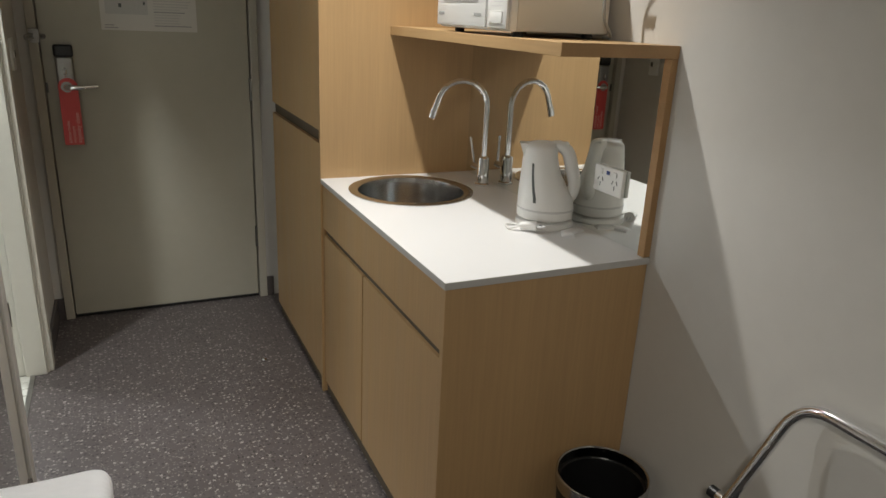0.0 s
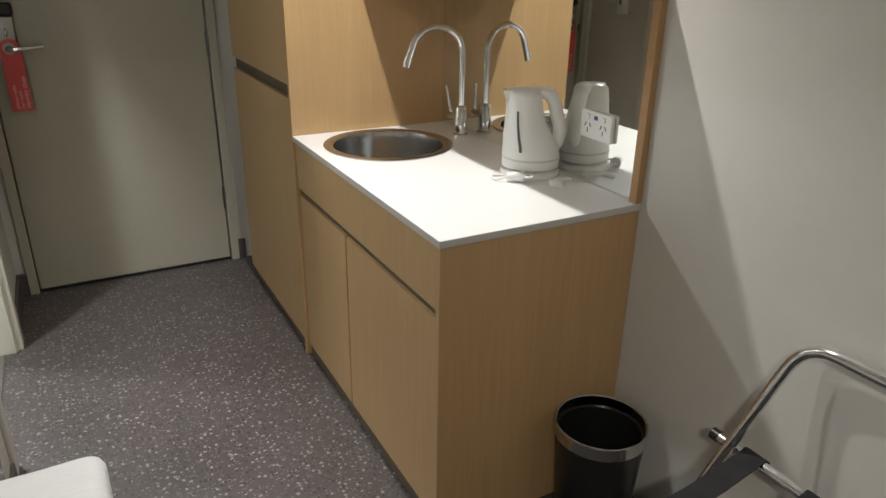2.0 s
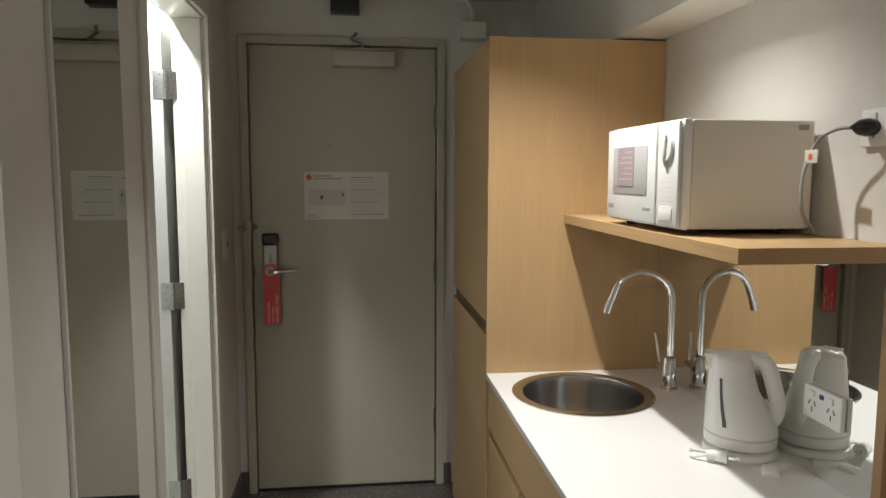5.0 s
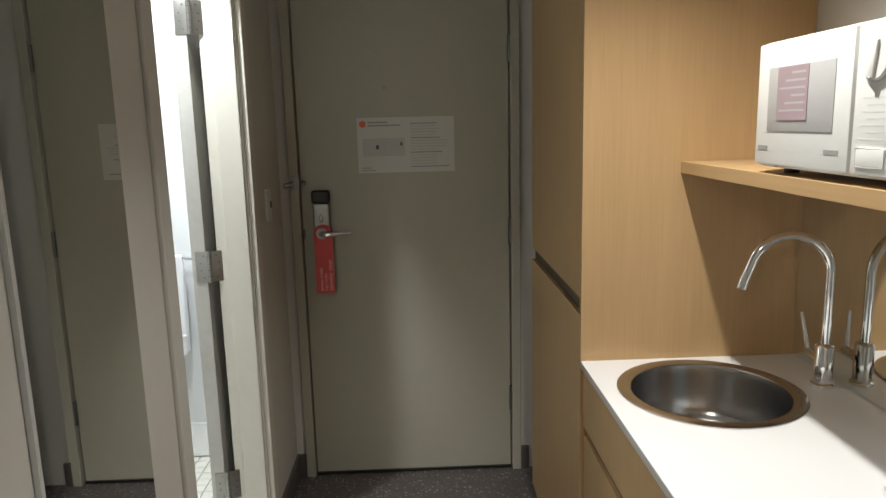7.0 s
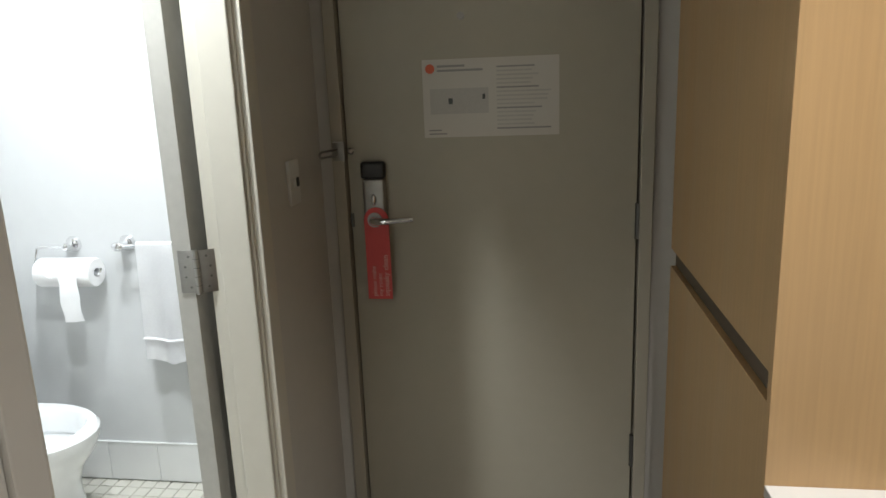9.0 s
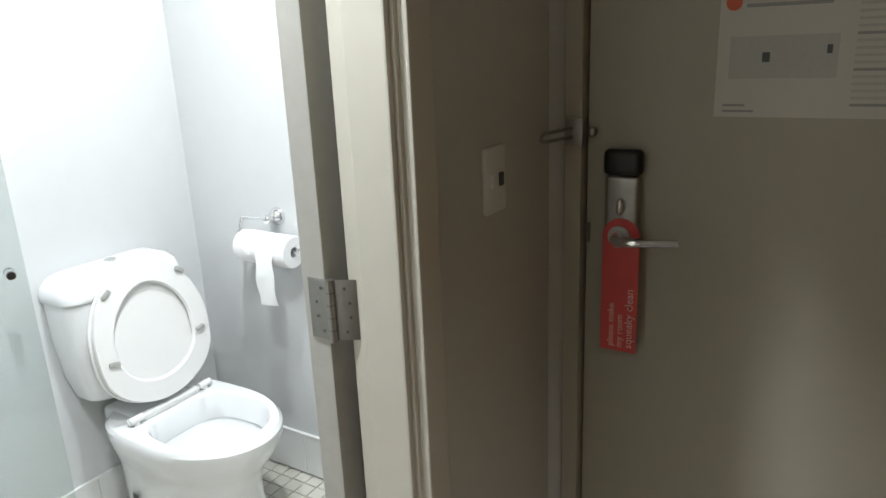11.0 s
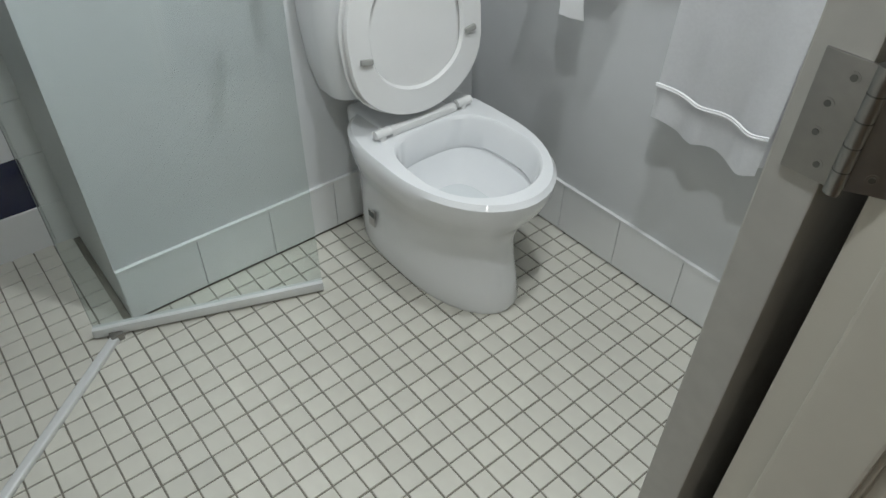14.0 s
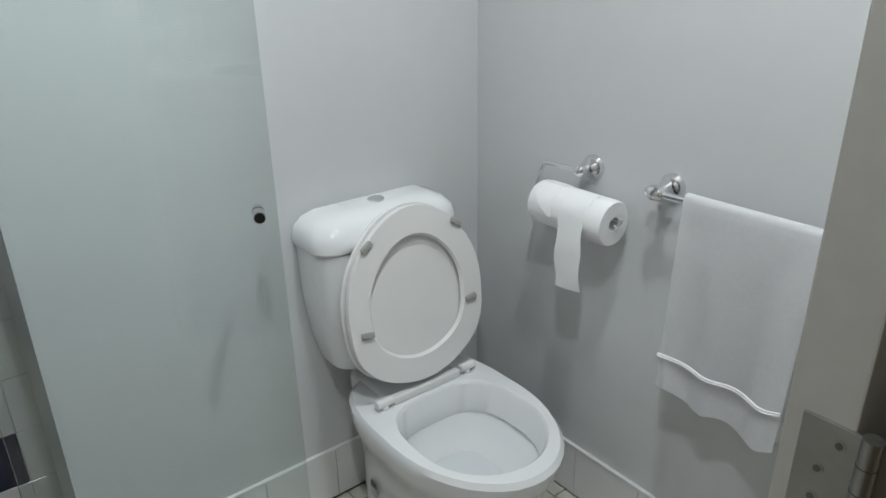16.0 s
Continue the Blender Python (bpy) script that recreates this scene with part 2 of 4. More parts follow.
def spin(profile, c=(0, 0, 0), seg=40, close=False):
    rings = [[(c[0] + r * math.cos(2 * math.pi * i / seg), c[1] + r * math.sin(2 * math.pi * i / seg), c[2] + z) for i in range(seg)] for r, z in profile]
    return loft(rings, not close, not close)


def smooth_path(points, steps=8):
    p = [Vector(q) for q in points]
    p = [2 * p[0] - p[1]] + p + [2 * p[-1] - p[-2]]
    out = []
    for i in range(1, len(p) - 2):
        for k in range(steps):
            t = k / steps
            out.append(0.5 * (2 * p[i] + (p[i + 1] - p[i - 1]) * t + (2 * p[i - 1] - 5 * p[i] + 4 * p[i + 1] - p[i + 2]) * t * t + (3 * p[i] - p[i - 1] - 3 * p[i + 1] + p[i + 2]) * t ** 3))
    return out + [p[-2]]


def rounded(points, radius, steps=6):
    p = [Vector(q) for q in points]
    out = [p[0]]
    for a, b, c in zip(p, p[1:], p[2:]):
        s, e = b + (a - b).normalized() * radius, b + (c - b).normalized() * radius
        out += [(1 - t) ** 2 * s + 2 * t * (1 - t) * b + t * t * e for t in (k / steps for k in range(steps + 1))]
    return out + [p[-1]]


def tube(path, r, seg=14, bm=None):
    path = [Vector(p) for p in path]
    up = Vector((0.013, 0.021, 1)).normalized()
    rings, side = [], None
    for i, p in enumerate(path):
        d = (path[min(i + 1, len(path) - 1)] - path[max(i - 1, 0)]).normalized()
        side = d.cross(up).normalized() if side is None else (side - d * side.dot(d)).normalized()
        w = d.cross(side)
        rr = r(i / (len(path) - 1)) if callable(r) else r
        rings.append([p + rr * (math.cos(2 * math.pi * k / seg) * side + math.sin(2 * math.pi * k / seg) * w) for k in range(seg)])
    return loft(rings, bm=bm)


def lettering(text, size, m, mat, parent, name="lettering"):
    cu = bpy.data.curves.new(name, "FONT")
    cu.body, cu.size, cu.extrude, cu.resolution_u = text, size, 0.0003, 3
    tmp = new("tmp_text", cu)
    me = bpy.data.meshes.new_from_object(tmp.evaluated_get(bpy.context.evaluated_depsgraph_get()))
    bpy.data.objects.remove(tmp)
    me.transform(m)
    me.materials.clear()
    me.materials.append(mat)
    ob = new(name, me)
    ob.parent = parent
    return ob


def structure(name, bm, mat, label, category, smooth=False):
    return tagged(link(name, bm, mat, None, "", smooth), label, category, "", "structure")


# ---- structure: plan ----
RIGHT, LEFT, DOOR_Y = 0.57, -0.965, 2.07
IN = -1.075                      # bathroom side of the hall wall
BX, BY = -2.36, 2.283            # wall behind the toilet, towel wall
SHOWER_X, RECESS_Y = -2.775, 1.18
HALL_CEIL, ROOM_CEIL, BATH_CEIL = 2.26, 2.36, 2.32
OPEN0, OPEN1, HEAD = 0.825, 1.542, 2.04

structure("floor", box(LEFT - 0.06, RIGHT, 0.03, 2.15, -0.05, 0.0), VINYL, "grey-brown flecked vinyl floor of the entry", "floor")
structure("floor_carpet", box(-3.4, RIGHT, -3.6, 0.026, -0.05, 0.0), CARPET, "dark brown carpet of the bedroom", "carpet")
structure("trim_threshold", box(LEFT, 0.03, 0.012, 0.044, -0.01, 0.005, 0.003), SATIN, "thin metal strip between vinyl and carpet", "floor trim")
structure("wall_east", box(RIGHT, RIGHT + 0.1, -3.6, 2.25, 0, 2.5), WALL, "plain off-white painted wall", "wall")
w = box(-0.015, RIGHT, DOOR_Y, DOOR_Y + 0.12, 0, 2.5)
w = box(LEFT - 0.1, -0.925, DOOR_Y, DOOR_Y + 0.12, 0, 2.5, bm=w)
w = box(-0.925, -0.015, DOOR_Y, DOOR_Y + 0.12, 2.085, 2.5, bm=w)
structure("wall_north", w, WALL, "off-white wall round the entrance door", "wall")
w = box(IN, LEFT, 0.03, OPEN0 - 0.03, 0, 2.5)
w = box(IN, LEFT, OPEN1 + 0.03, DOOR_Y, 0, 2.5, bm=w)
w = box(IN, LEFT, OPEN0 - 0.03, OPEN1 + 0.03, HEAD + 0.03, 2.5, bm=w)
structure("wall_hall", w, WALL, "off-white wall between entry and bathroom", "wall")
structure("wall_block", box(-3.4, IN, 0.03, 0.13, 0, 2.5), WALL, "bedroom side of the bathroom block", "wall")
structure("wall_west", box(-3.5, -3.4, -3.6, 0.13, 0, 2.5), WALL, "plain bedroom wall", "wall")
structure("wall_south", box(-3.5, RIGHT + 0.1, -3.7, -3.6, 0, 2.5), WALL, "plain bedroom end wall", "wall")
structure("ceiling_hall", box(IN, RIGHT, 0.03, 2.2, HALL_CEIL, HALL_CEIL + 0.1), CEILING, "white entry ceiling", "ceiling")
structure("ceiling_room", box(-3.5, RIGHT, -3.6, 0.029, ROOM_CEIL, ROOM_CEIL + 0.1), CEILING, "white bedroom ceiling", "ceiling")
structure("bulkhead", box(0.405, RIGHT - 0.001, -3.58, 2.069, 1.915, HALL_CEIL + 0.09), CEILING, "painted bulkhead above the kitchenette", "bulkhead")

# bathroom shell
structure("wall_towel", box(-2.9, IN, BY, BY + 0.1, 0, 2.5), BATH_WALL, "white bathroom wall with towel rail", "wall")
structure("wall_toilet", box(-2.9, BX, RECESS_Y, BY, 0, 2.5), BATH_WALL, "white wall behind the toilet", "wall")
structure("wall_shower", box(SHOWER_X - 0.11, SHOWER_X - 0.008, 0.13, RECESS_Y, -0.05, 2.5), GROUT_WALL, "tiled shower back wall", "wall")
structure("wall_shower_stub", box(-2.09, -1.99, 0.13, 0.745, 0, 2.5), BATH_WALL, "short white wall beside the shower", "wall")
structure("ceiling_bath", box(-2.9, IN, 0.13, BY, BATH_CEIL, BATH_CEIL + 0.1), CEILING, "white bathroom ceiling", "ceiling")
structure("wall_bath_lining", box(IN - 0.004, IN, 0.13, OPEN0 - 0.03, 0, BATH_CEIL), BATH_WALL, "white inner face of the bathroom wall", "wall")
floor_bath = structure("floor_bath", box(-2.9, IN + 0.065, 0.13, BY, -0.05, -0.003), GROUT, "grey grout bed of the mosaic floor", "floor")

# skirtings
sk = box(LEFT, LEFT + 0.012, OPEN1 + 0.075, DOOR_Y, 0, 0.10, 0.003)
sk = box(LEFT, -0.925, DOOR_Y - 0.012, DOOR_Y, 0, 0.10, 0.003, bm=sk)
sk = box(-0.016, 0.02, DOOR_Y - 0.012, DOOR_Y, 0, 0.10, 0.003, bm=sk)
sk = box(LEFT, LEFT + 0.012, 0.03, OPEN0 - 0.075, 0, 0.06, 0.003, bm=sk)
structure("baseboard", sk, SKIRT, "dark grey coved vinyl skirting", "baseboard")


# ---- entrance door ----
def butt_hinge(parent, x, y, z, mat, height=0.10, turn=0.0):
    h = rod((x, y, z - height / 2), (x, y, z + height / 2), 0.009)
    for k in (-0.5, -0.3, -0.1, 0.1, 0.3, 0.5):
        h = rod((x, y, z + k * height - 0.0006), (x, y, z + k * height + 0.0006), 0.0098, bm=h)
    return part("hinge", h, mat, parent, "steel butt hinge")


fr = tagged(new("door_frame_1"), "greige painted steel entrance door frame", "door frame", "", "structure")
for nm, b in (("jamb", box(-0.925, -0.889, DOOR_Y - 0.02, DOOR_Y + 0.10, 0, 2.085, 0.003)), ("jamb", box(-0.051, -0.015, DOOR_Y - 0.02, DOOR_Y + 0.10, 0, 2.085, 0.003)),
              ("head", box(-0.889, -0.051, DOOR_Y - 0.02, DOOR_Y + 0.10, 2.049, 2.085, 0.003)), ("stop", box(-0.889, -0.051, DOOR_Y + 0.05, DOOR_Y + 0.08, -0.01, 2.049))):
    part(nm, b, FRAME_DARK, fr, smooth=False)
door = thing("door_1", (-0.884, DOOR_Y, 0), "closed greige flush entrance door with steel hardware", "door", kind="structure")
part("leaf", box(0, 0.827, 0.004, 0.045, 0.008, 2.045, 0.002), DOOR_PAINT, door, smooth=False)
part("kick_seal", box(0, 0.827, -0.004, 0.004, 0.004, 0.013), BLACK, door)
for z in (0.32, 1.03, 1.74):
    butt_hinge(door, 0.831, -0.006, z, DARK_METAL)
plate = part("lock_plate", box(0.045, 0.112, -0.024, 0.004, 0.905, 1.165, 0.010, 3), SATIN, door, "satin steel electronic lock plate")
part("card_reader", box(0.042, 0.115, -0.030, 0.002, 1.165, 1.215, 0.012, 3), BLACK, door, "black card reader cap")
part("thumb_turn", ball((0.078, -0.028, 1.105), 0.012, (0.7, 0.8, 1.5)), CHROME, plate)
part("handle", tube(rounded([(0.078, -0.02, 1.045), (0.078, -0.058, 1.045), (0.125, -0.064, 1.046), (0.195, -0.050, 1.050)], 0.018), lambda t: 0.0135 - 0.006 * t), CHROME, door, "chrome lever handle")
part("handle_rose", rod((0.078, -0.03, 1.045), (0.078, -0.02, 1.045), 0.022), SATIN, door)
part("latch_face", box(0.0, 0.008, -0.003, 0.004, 1.02, 1.06), DARK_METAL, door)
part("viewer", rod((0.345, -0.006, 1.605), (0.345, 0.004, 1.605), 0.010), SATIN, door, "small door viewer")
cl = part("closer", box(0.37, 0.64, -0.055, 0.004, 1.955, 2.02, 0.006), FRAME_DARK, door, "grey overhead door closer")
part("closer_arm", tube([(0.50, -0.03, 2.02), (0.50, -0.03, 2.05), (0.45, -0.06, 2.07), (0.47, -0.02, 2.10)], 0.007), SATIN, cl)
part("closer_arm", box(0.46, 0.64, -0.05, -0.035, 2.025, 2.033, 0.002), SATIN, cl)
guard = thing("door_guard", (-0.905, DOOR_Y - 0.02, 1.245), "steel swing-bar security latch on the door frame", "door latch")
part("base", box(-0.014, 0.022, -0.012, 0.0, -0.025, 0.03, 0.003), SATIN, guard)
part("swing_bar", tube(rounded([(0.0, -0.012, 0.008), (-0.02, -0.10, 0.008), (-0.02, -0.115, 0.0), (-0.02, -0.10, -0.008), (0.0, -0.012, -0.008)], 0.008), 0.0035, 8), SATIN, guard)
part("knob", ball((0.035, 0.008, 0.0), 0.010), SATIN, guard)

tag = thing("door_hanger", (-0.838, DOOR_Y - 0.026, 0.80), "coral red card door hanger on the lever handle", "door hanger")
hang = bmesh.new()
outer = [(-0.001, 0.003), (0.073, 0.003)] + [(0.036 + 0.037 * math.cos(a), 0.245 + 0.037 * math.sin(a)) for a in np.linspace(0, math.pi, 15)]
part("card", loft([[(x, y, z) for x, z in outer] for y in (0.0, -0.0012)], bm=hang), RED, tag, smooth=False)
tilt = pose(0.026, -0.0018, 0.012, 90, 0, 0) @ pose(0, 0, 0, 0, 0, 90)
lettering("please make", 0.019, tilt, PINK_INK, tag)
lettering("my room", 0.019, pose(0.044, -0.0018, 0.012, 90, 0, 0) @ pose(0, 0, 0, 0, 0, 90), PINK_INK, tag)
lettering("squeaky clean", 0.023, pose(0.064, -0.0018, 0.012, 90, 0, 0) @ pose(0, 0, 0, 0, 0, 90), PINK_INK, tag)

notice = thing("evacuation_notice", (-0.652, DOOR_Y + 0.0035, 1.277), "laminated white evacuation notice taped to the door", "notice")
part("sheet", box(0, 0.38, -0.0015, 0, 0, 0.215), PAPER, notice, smooth=False)
part("emblem", rod((0.022, -0.003, 0.190), (0.022, -0.0015, 0.190), 0.013), ORANGE_INK, notice)
part("heading", box(0.042, 0.12, -0.0022, -0.0015, 0.193, 0.199, bm=box(0.042, 0.17, -0.0022, -0.0015, 0.181, 0.187)), GREY_INK, notice)
PLAN_GREY = material("pale_plan_print", (0.46, 0.45, 0.42), 0.55, vary=0.06, grain=120)
part("plan_print", box(0.02, 0.185, -0.0022, -0.0015, 0.065, 0.135), PLAN_GREY, notice)
part("plan_mark", box(0.072, 0.084, -0.003, -0.0022, 0.092, 0.108), DARK_INK, notice)
part("plan_mark", box(0.168, 0.176, -0.003, -0.0022, 0.104, 0.118), DARK_INK, notice)
part("legend", box(0.014, 0.05, -0.0022, -0.0015, 0.018, 0.022, bm=box(0.014, 0.065, -0.0022, -0.0015, 0.008, 0.012)), GREY_INK, notice)
rng = random.Random(4)
for k in range(16):
    z = 0.192 - k * 0.0112
    part("text_line", box(0.208, 0.208 + rng.uniform(0.09, 0.155), -0.0022, -0.0015, z - 0.0045, z), PLAN_GREY if k % 5 else GREY_INK, notice, smooth=False)

sw = thing("light_switch", (LEFT, 1.815, 1.19), "white two-gang light switch plate on the wall", "light switch")
part("plate", box(0, 0.010, -0.037, 0.037, -0.058, 0.058, 0.004), WHITE_PLASTIC, sw)
part("rocker", box(0.009, 0.014, -0.022, -0.008, -0.012, 0.012, 0.002), WHITE_PLASTIC, sw)
part("rocker", box(0.009, 0.014, 0.008, 0.022, -0.012, 0.012, 0.002), DARK_INK, sw, "dark indicator rocker")

sensor = thing("ceiling_sensor_box", (-0.46, 2.0, HALL_CEIL), "small black box fixed under the entry ceiling", "sensor")
part("housing", box(-0.06, 0.06, -0.03, 0.03, -0.085, 0, 0.004), BLACK, sensor)
part("backplate", box(-0.064, 0.064, 0.03, 0.036, -0.088, 0, 0.002), DARK_METAL, sensor)
bx = thing("junction_box", (0.10, 2.0, 2.12), "small grey box high beside the cupboard", "junction box")
part("housing", box(-0.06, 0.06, -0.03, 0.069, -0.04, 0.03, 0.006), CEILING, bx)
part("conduit", tube(rounded([(0, 0, 0.03), (0, 0, 0.08), (-0.03, 0, 0.139)], 0.03), 0.010), CEILING, bx)

# ---- bathroom doorway ----
bf = tagged(new("door_frame_2"), "cream gloss timber bathroom door frame", "door frame", "", "structure")
part("jamb", box(IN - 0.002, LEFT + 0.002, OPEN1, OPEN1 + 0.03, 0, HEAD, 0.002), FRAME_PAINT, bf, smooth=False)
part("jamb", box(IN - 0.002, LEFT + 0.002, OPEN0 - 0.03, OPEN0, 0, HEAD, 0.002), FRAME_PAINT, bf, smooth=False)
part("head", box(IN - 0.002, LEFT + 0.002, OPEN0 - 0.03, OPEN1 + 0.03, HEAD, HEAD + 0.03, 0.002), FRAME_PAINT, bf, smooth=False)
part("stop", box(-1.043, LEFT - 0.004, OPEN1 - 0.013, OPEN1, 0, HEAD, 0.004), FRAME_PAINT, bf, smooth=False)
part("stop", box(-1.043, LEFT - 0.004, OPEN0, OPEN0 + 0.013, 0, HEAD, 0.004), FRAME_PAINT, bf, smooth=False)
part("architrave", box(LEFT, LEFT + 0.018, OPEN1 + 0.008, OPEN1 + 0.068, 0, HEAD + 0.068, 0.004), FRAME_PAINT, bf, smooth=False)
part("architrave", box(LEFT, LEFT + 0.012, OPEN0 - 0.068, OPEN0 - 0.008, 0, HEAD + 0.068, 0.004), WALL, bf, smooth=False)
part("architrave", box(LEFT, LEFT + 0.018, OPEN0 - 0.008, OPEN1 + 0.008, HEAD + 0.008, HEAD + 0.068, 0.004), FRAME_PAINT, bf, smooth=False)

bdoor = thing("door_2", (-1.102, OPEN1 - 0.022, 0), "white bathroom door swung back into the bathroom", "door", kind="structure")
part("leaf", box(-0.051, -0.005, 0.002, 0.69, 0.012, 2.03, 0.002), LEAF_EDGE, bdoor, smooth=False)
for z in (0.262, 1.028, 1.800):
    h = part("hinge", rod((0.006, -0.001, z - 0.052), (0.006, -0.001, z + 0.052), 0.0065), SATIN, bdoor, "worn steel butt hinge")
    for k in (-0.3, -0.1, 0.1, 0.3):
        part("knuckle_joint", rod((0.006, -0.001, z + k * 0.104 - 0.0006), (0.006, -0.001, z + k * 0.104 + 0.0006), 0.0068), DARK_METAL, h)
    part("hinge_plate", box(-0.038, 0.005, -0.001, 0.0025, z - 0.05, z + 0.05, 0.0008), SATIN, h)
    q = box(0.0, 0.037, -0.0012, 0.0012, z - 0.05, z + 0.05, 0.0008)
    bmesh.ops.transform(q, matrix=pose(0.008, 0.004, 0, 0, 0, 28), verts=q.verts)
    part("hinge_plate", q, SATIN, h)
    for k, dz in enumerate((-0.036, -0.012, 0.012, 0.036)):
        for m, x0 in ((pose(0, -0.001, 0), -0.022 + (0.0 if k % 3 else 0.010)), (pose(0.008, 0.0028, 0, 0, 0, 28), 0.019 + (0.007 if k % 3 else 0.0))):
            for r, d, mat in ((0.0047, 0.0005, SATIN), (0.0026, 0.0012, DARK_METAL)):
                q = rod((x0, -d, z + dz), (x0, 0.001, z + dz), r, seg=14)
                bmesh.ops.transform(q, matrix=m, verts=q.verts)
                part("screw", q, mat, h)

hm = thing("wall_mirror", (LEFT, 0.225, 0.30), "tall frameless mirror on the entry wall", "mirror")
part("glass", box(0.001, 0.006, 0, 0.375, -0.18, 1.75, 0.0015), MIRROR, hm, smooth=False)
part("edge_trim", box(0.0, 0.010, -0.010, 0.0, -0.18, 1.75, 0.002), ALU, hm)


# ---- kitchenette ----
TALL_Y0, TALL_Y1, TALL_Z = 1.037, 1.835, 1.908
tall = thing("tall_cupboard", (0, TALL_Y0, 0), "tall light oak laminate cupboard with recessed finger groove", "cupboard")
part("body", box(0.022, RIGHT - 0.002, 0.018, TALL_Y1 - TALL_Y0, 0.0, TALL_Z, 0.001), OAK, tall, smooth=False)
part("side_panel", box(-0.004, RIGHT - 0.002, 0.0, 0.0175, 0.0, TALL_Z, 0.001), OAK, tall, smooth=False)
part("door", box(-0.002, 0.0205, 0.0185, TALL_Y1 - TALL_Y0, 0.055, 0.960, 0.0015), OAK, tall, smooth=False)
part("door", box(-0.002, 0.0205, 0.0185, TALL_Y1 - TALL_Y0, 1.005, TALL_Z, 0.0015), OAK, tall, smooth=False)
# groove and plinth recess shade painted as dark strips
part("groove", box(0.010, 0.0215, 0.019, TALL_Y1 - TALL_Y0 - 0.002, 0.962, 1.003), RECESS_SHADE, tall)
part("plinth", box(0.012, 0.0215, 0.019, TALL_Y1 - TALL_Y0, 0.0, 0.052), RECESS_SHADE, tall)

base = thing("sink_cabinet", (0, 0, 0), "light oak laminate sink cabinet with two doors", "cabinet")
part("end_panel", box(0.001, RIGHT - 0.002, 0.002, 0.020, 0.0, 0.823, 0.001), OAK, base, smooth=False)
part("body", box(0.024, 0.045, 0.021, 1.034, 0.0, 0.823), OAK, base, smooth=False)
part("back_panel", box(0.54, RIGHT - 0.003, 0.021, 1.034, 0.0, 0.823), OAK, base, smooth=False)
part("fascia", box(0.003, 0.0225, 0.021, 1.034, 0.662, 0.823, 0.0015), OAK, base, smooth=False)
part("door", box(0.003, 0.0225, 0.021, 0.584, 0.055, 0.640, 0.0015), OAK, base, smooth=False)
part("door", box(0.003, 0.0225, 0.594, 1.018, 0.055, 0.640, 0.0015), OAK, base, smooth=False)
# shade under the fascia and at the plinth, put in as dark strips
part("groove", box(0.012, 0.0232, 0.021, 1.034, 0.641, 0.661), RECESS_SHADE, base)
part("plinth", box(0.014, 0.0232, 0.021, 1.034, 0.0, 0.052), RECESS_SHADE, base)
# added dark strip for the shade in the gap between the doors
part("gap_shade", box(0.016, 0.0235, 0.583, 0.595, 0.055, 0.64), RECESS_SHADE, base)
part("scribe", box(0.004, 0.0232, 1.023, 1.036, 0.055, 0.661), OAK_EDGE, base)

# worktop with a round hole for the bowl
SINK = (0.243, 0.806)
SR = 0.178
top = bmesh.new()
n = 48
ring = [(SINK[0] + SR * math.cos(2 * math.pi * i / n), SINK[1] + SR * math.sin(2 * math.pi * i / n)) for i in range(n)]


def edge_point(a, x0=-0.003, x1=RIGHT - 0.001, y0=-0.002, y1=1.0365):
    dx, dy = math.cos(a), math.sin(a)
    ts = [((x1 if dx > 0 else x0) - SINK[0]) / dx if abs(dx) > 1e-9 else 9, ((y1 if dy > 0 else y0) - SINK[1]) / dy if abs(dy) > 1e-9 else 9]
    t = min(ts)
    return SINK[0] + t * dx, SINK[1] + t * dy


angles = sorted([2 * math.pi * i / n for i in range(n)] + [math.atan2(y - SINK[1], x - SINK[0]) % (2 * math.pi) for x in (-0.003, RIGHT - 0.001) for y in (-0.002, 1.0365)])
inner = [(SINK[0] + SR * math.cos(a), SINK[1] + SR * math.sin(a)) for a in angles]
border = [edge_point(a) for a in angles]
loft([[(x, y, 0.823) for x, y in inner], [(x, y, 0.84) for x, y in inner], [(x, y, 0.84) for x, y in border], [(x, y, 0.823) for x, y in border], [(x, y, 0.823) for x, y in inner]], False, False, bm=top)
bmesh.ops.remove_doubles(top, verts=top.verts, dist=1e-5)
counter = thing("worktop", (0, 0, 0), "glossy white laminate worktop with a round sink cut-out", "worktop")
part("board", top, COUNTER, counter, smooth=False)
part("front_edging", box(-0.0042, -0.0031, -0.0031, 1.036, 0.8232, 0.8396), COUNTER_EDGE, counter, smooth=False)
part("end_edging", box(-0.0031, RIGHT - 0.001, -0.0042, -0.0021, 0.8232, 0.8396), COUNTER_EDGE, counter, smooth=False)

sink = thing("sink", (SINK[0], SINK[1], 0.84), "round stainless steel sink bowl set in the worktop", "sink")
prof = [(0.208, 0.0005), (0.208, 0.003), (0.200, 0.0055), (0.182, 0.0045), (0.176, 0.0), (0.172, -0.02), (0.168, -0.11), (0.160, -0.135), (0.142, -0.15), (0.10, -0.155), (0.045, -0.158), (0.040, -0.163), (0.005, -0.163)]
b = loft([[(q * math.cos(2 * math.pi * i / 64), q * math.sin(2 * math.pi * i / 64), z) for i in range(64)] for q, z in prof], False, True)
part("bowl", b, STEEL, sink, "brushed steel bowl")
part("waste", spin([(0.038, -0.162), (0.036, -0.158), (0.025, -0.160), (0.004, -0.161)], seg=24), CHROME, sink)

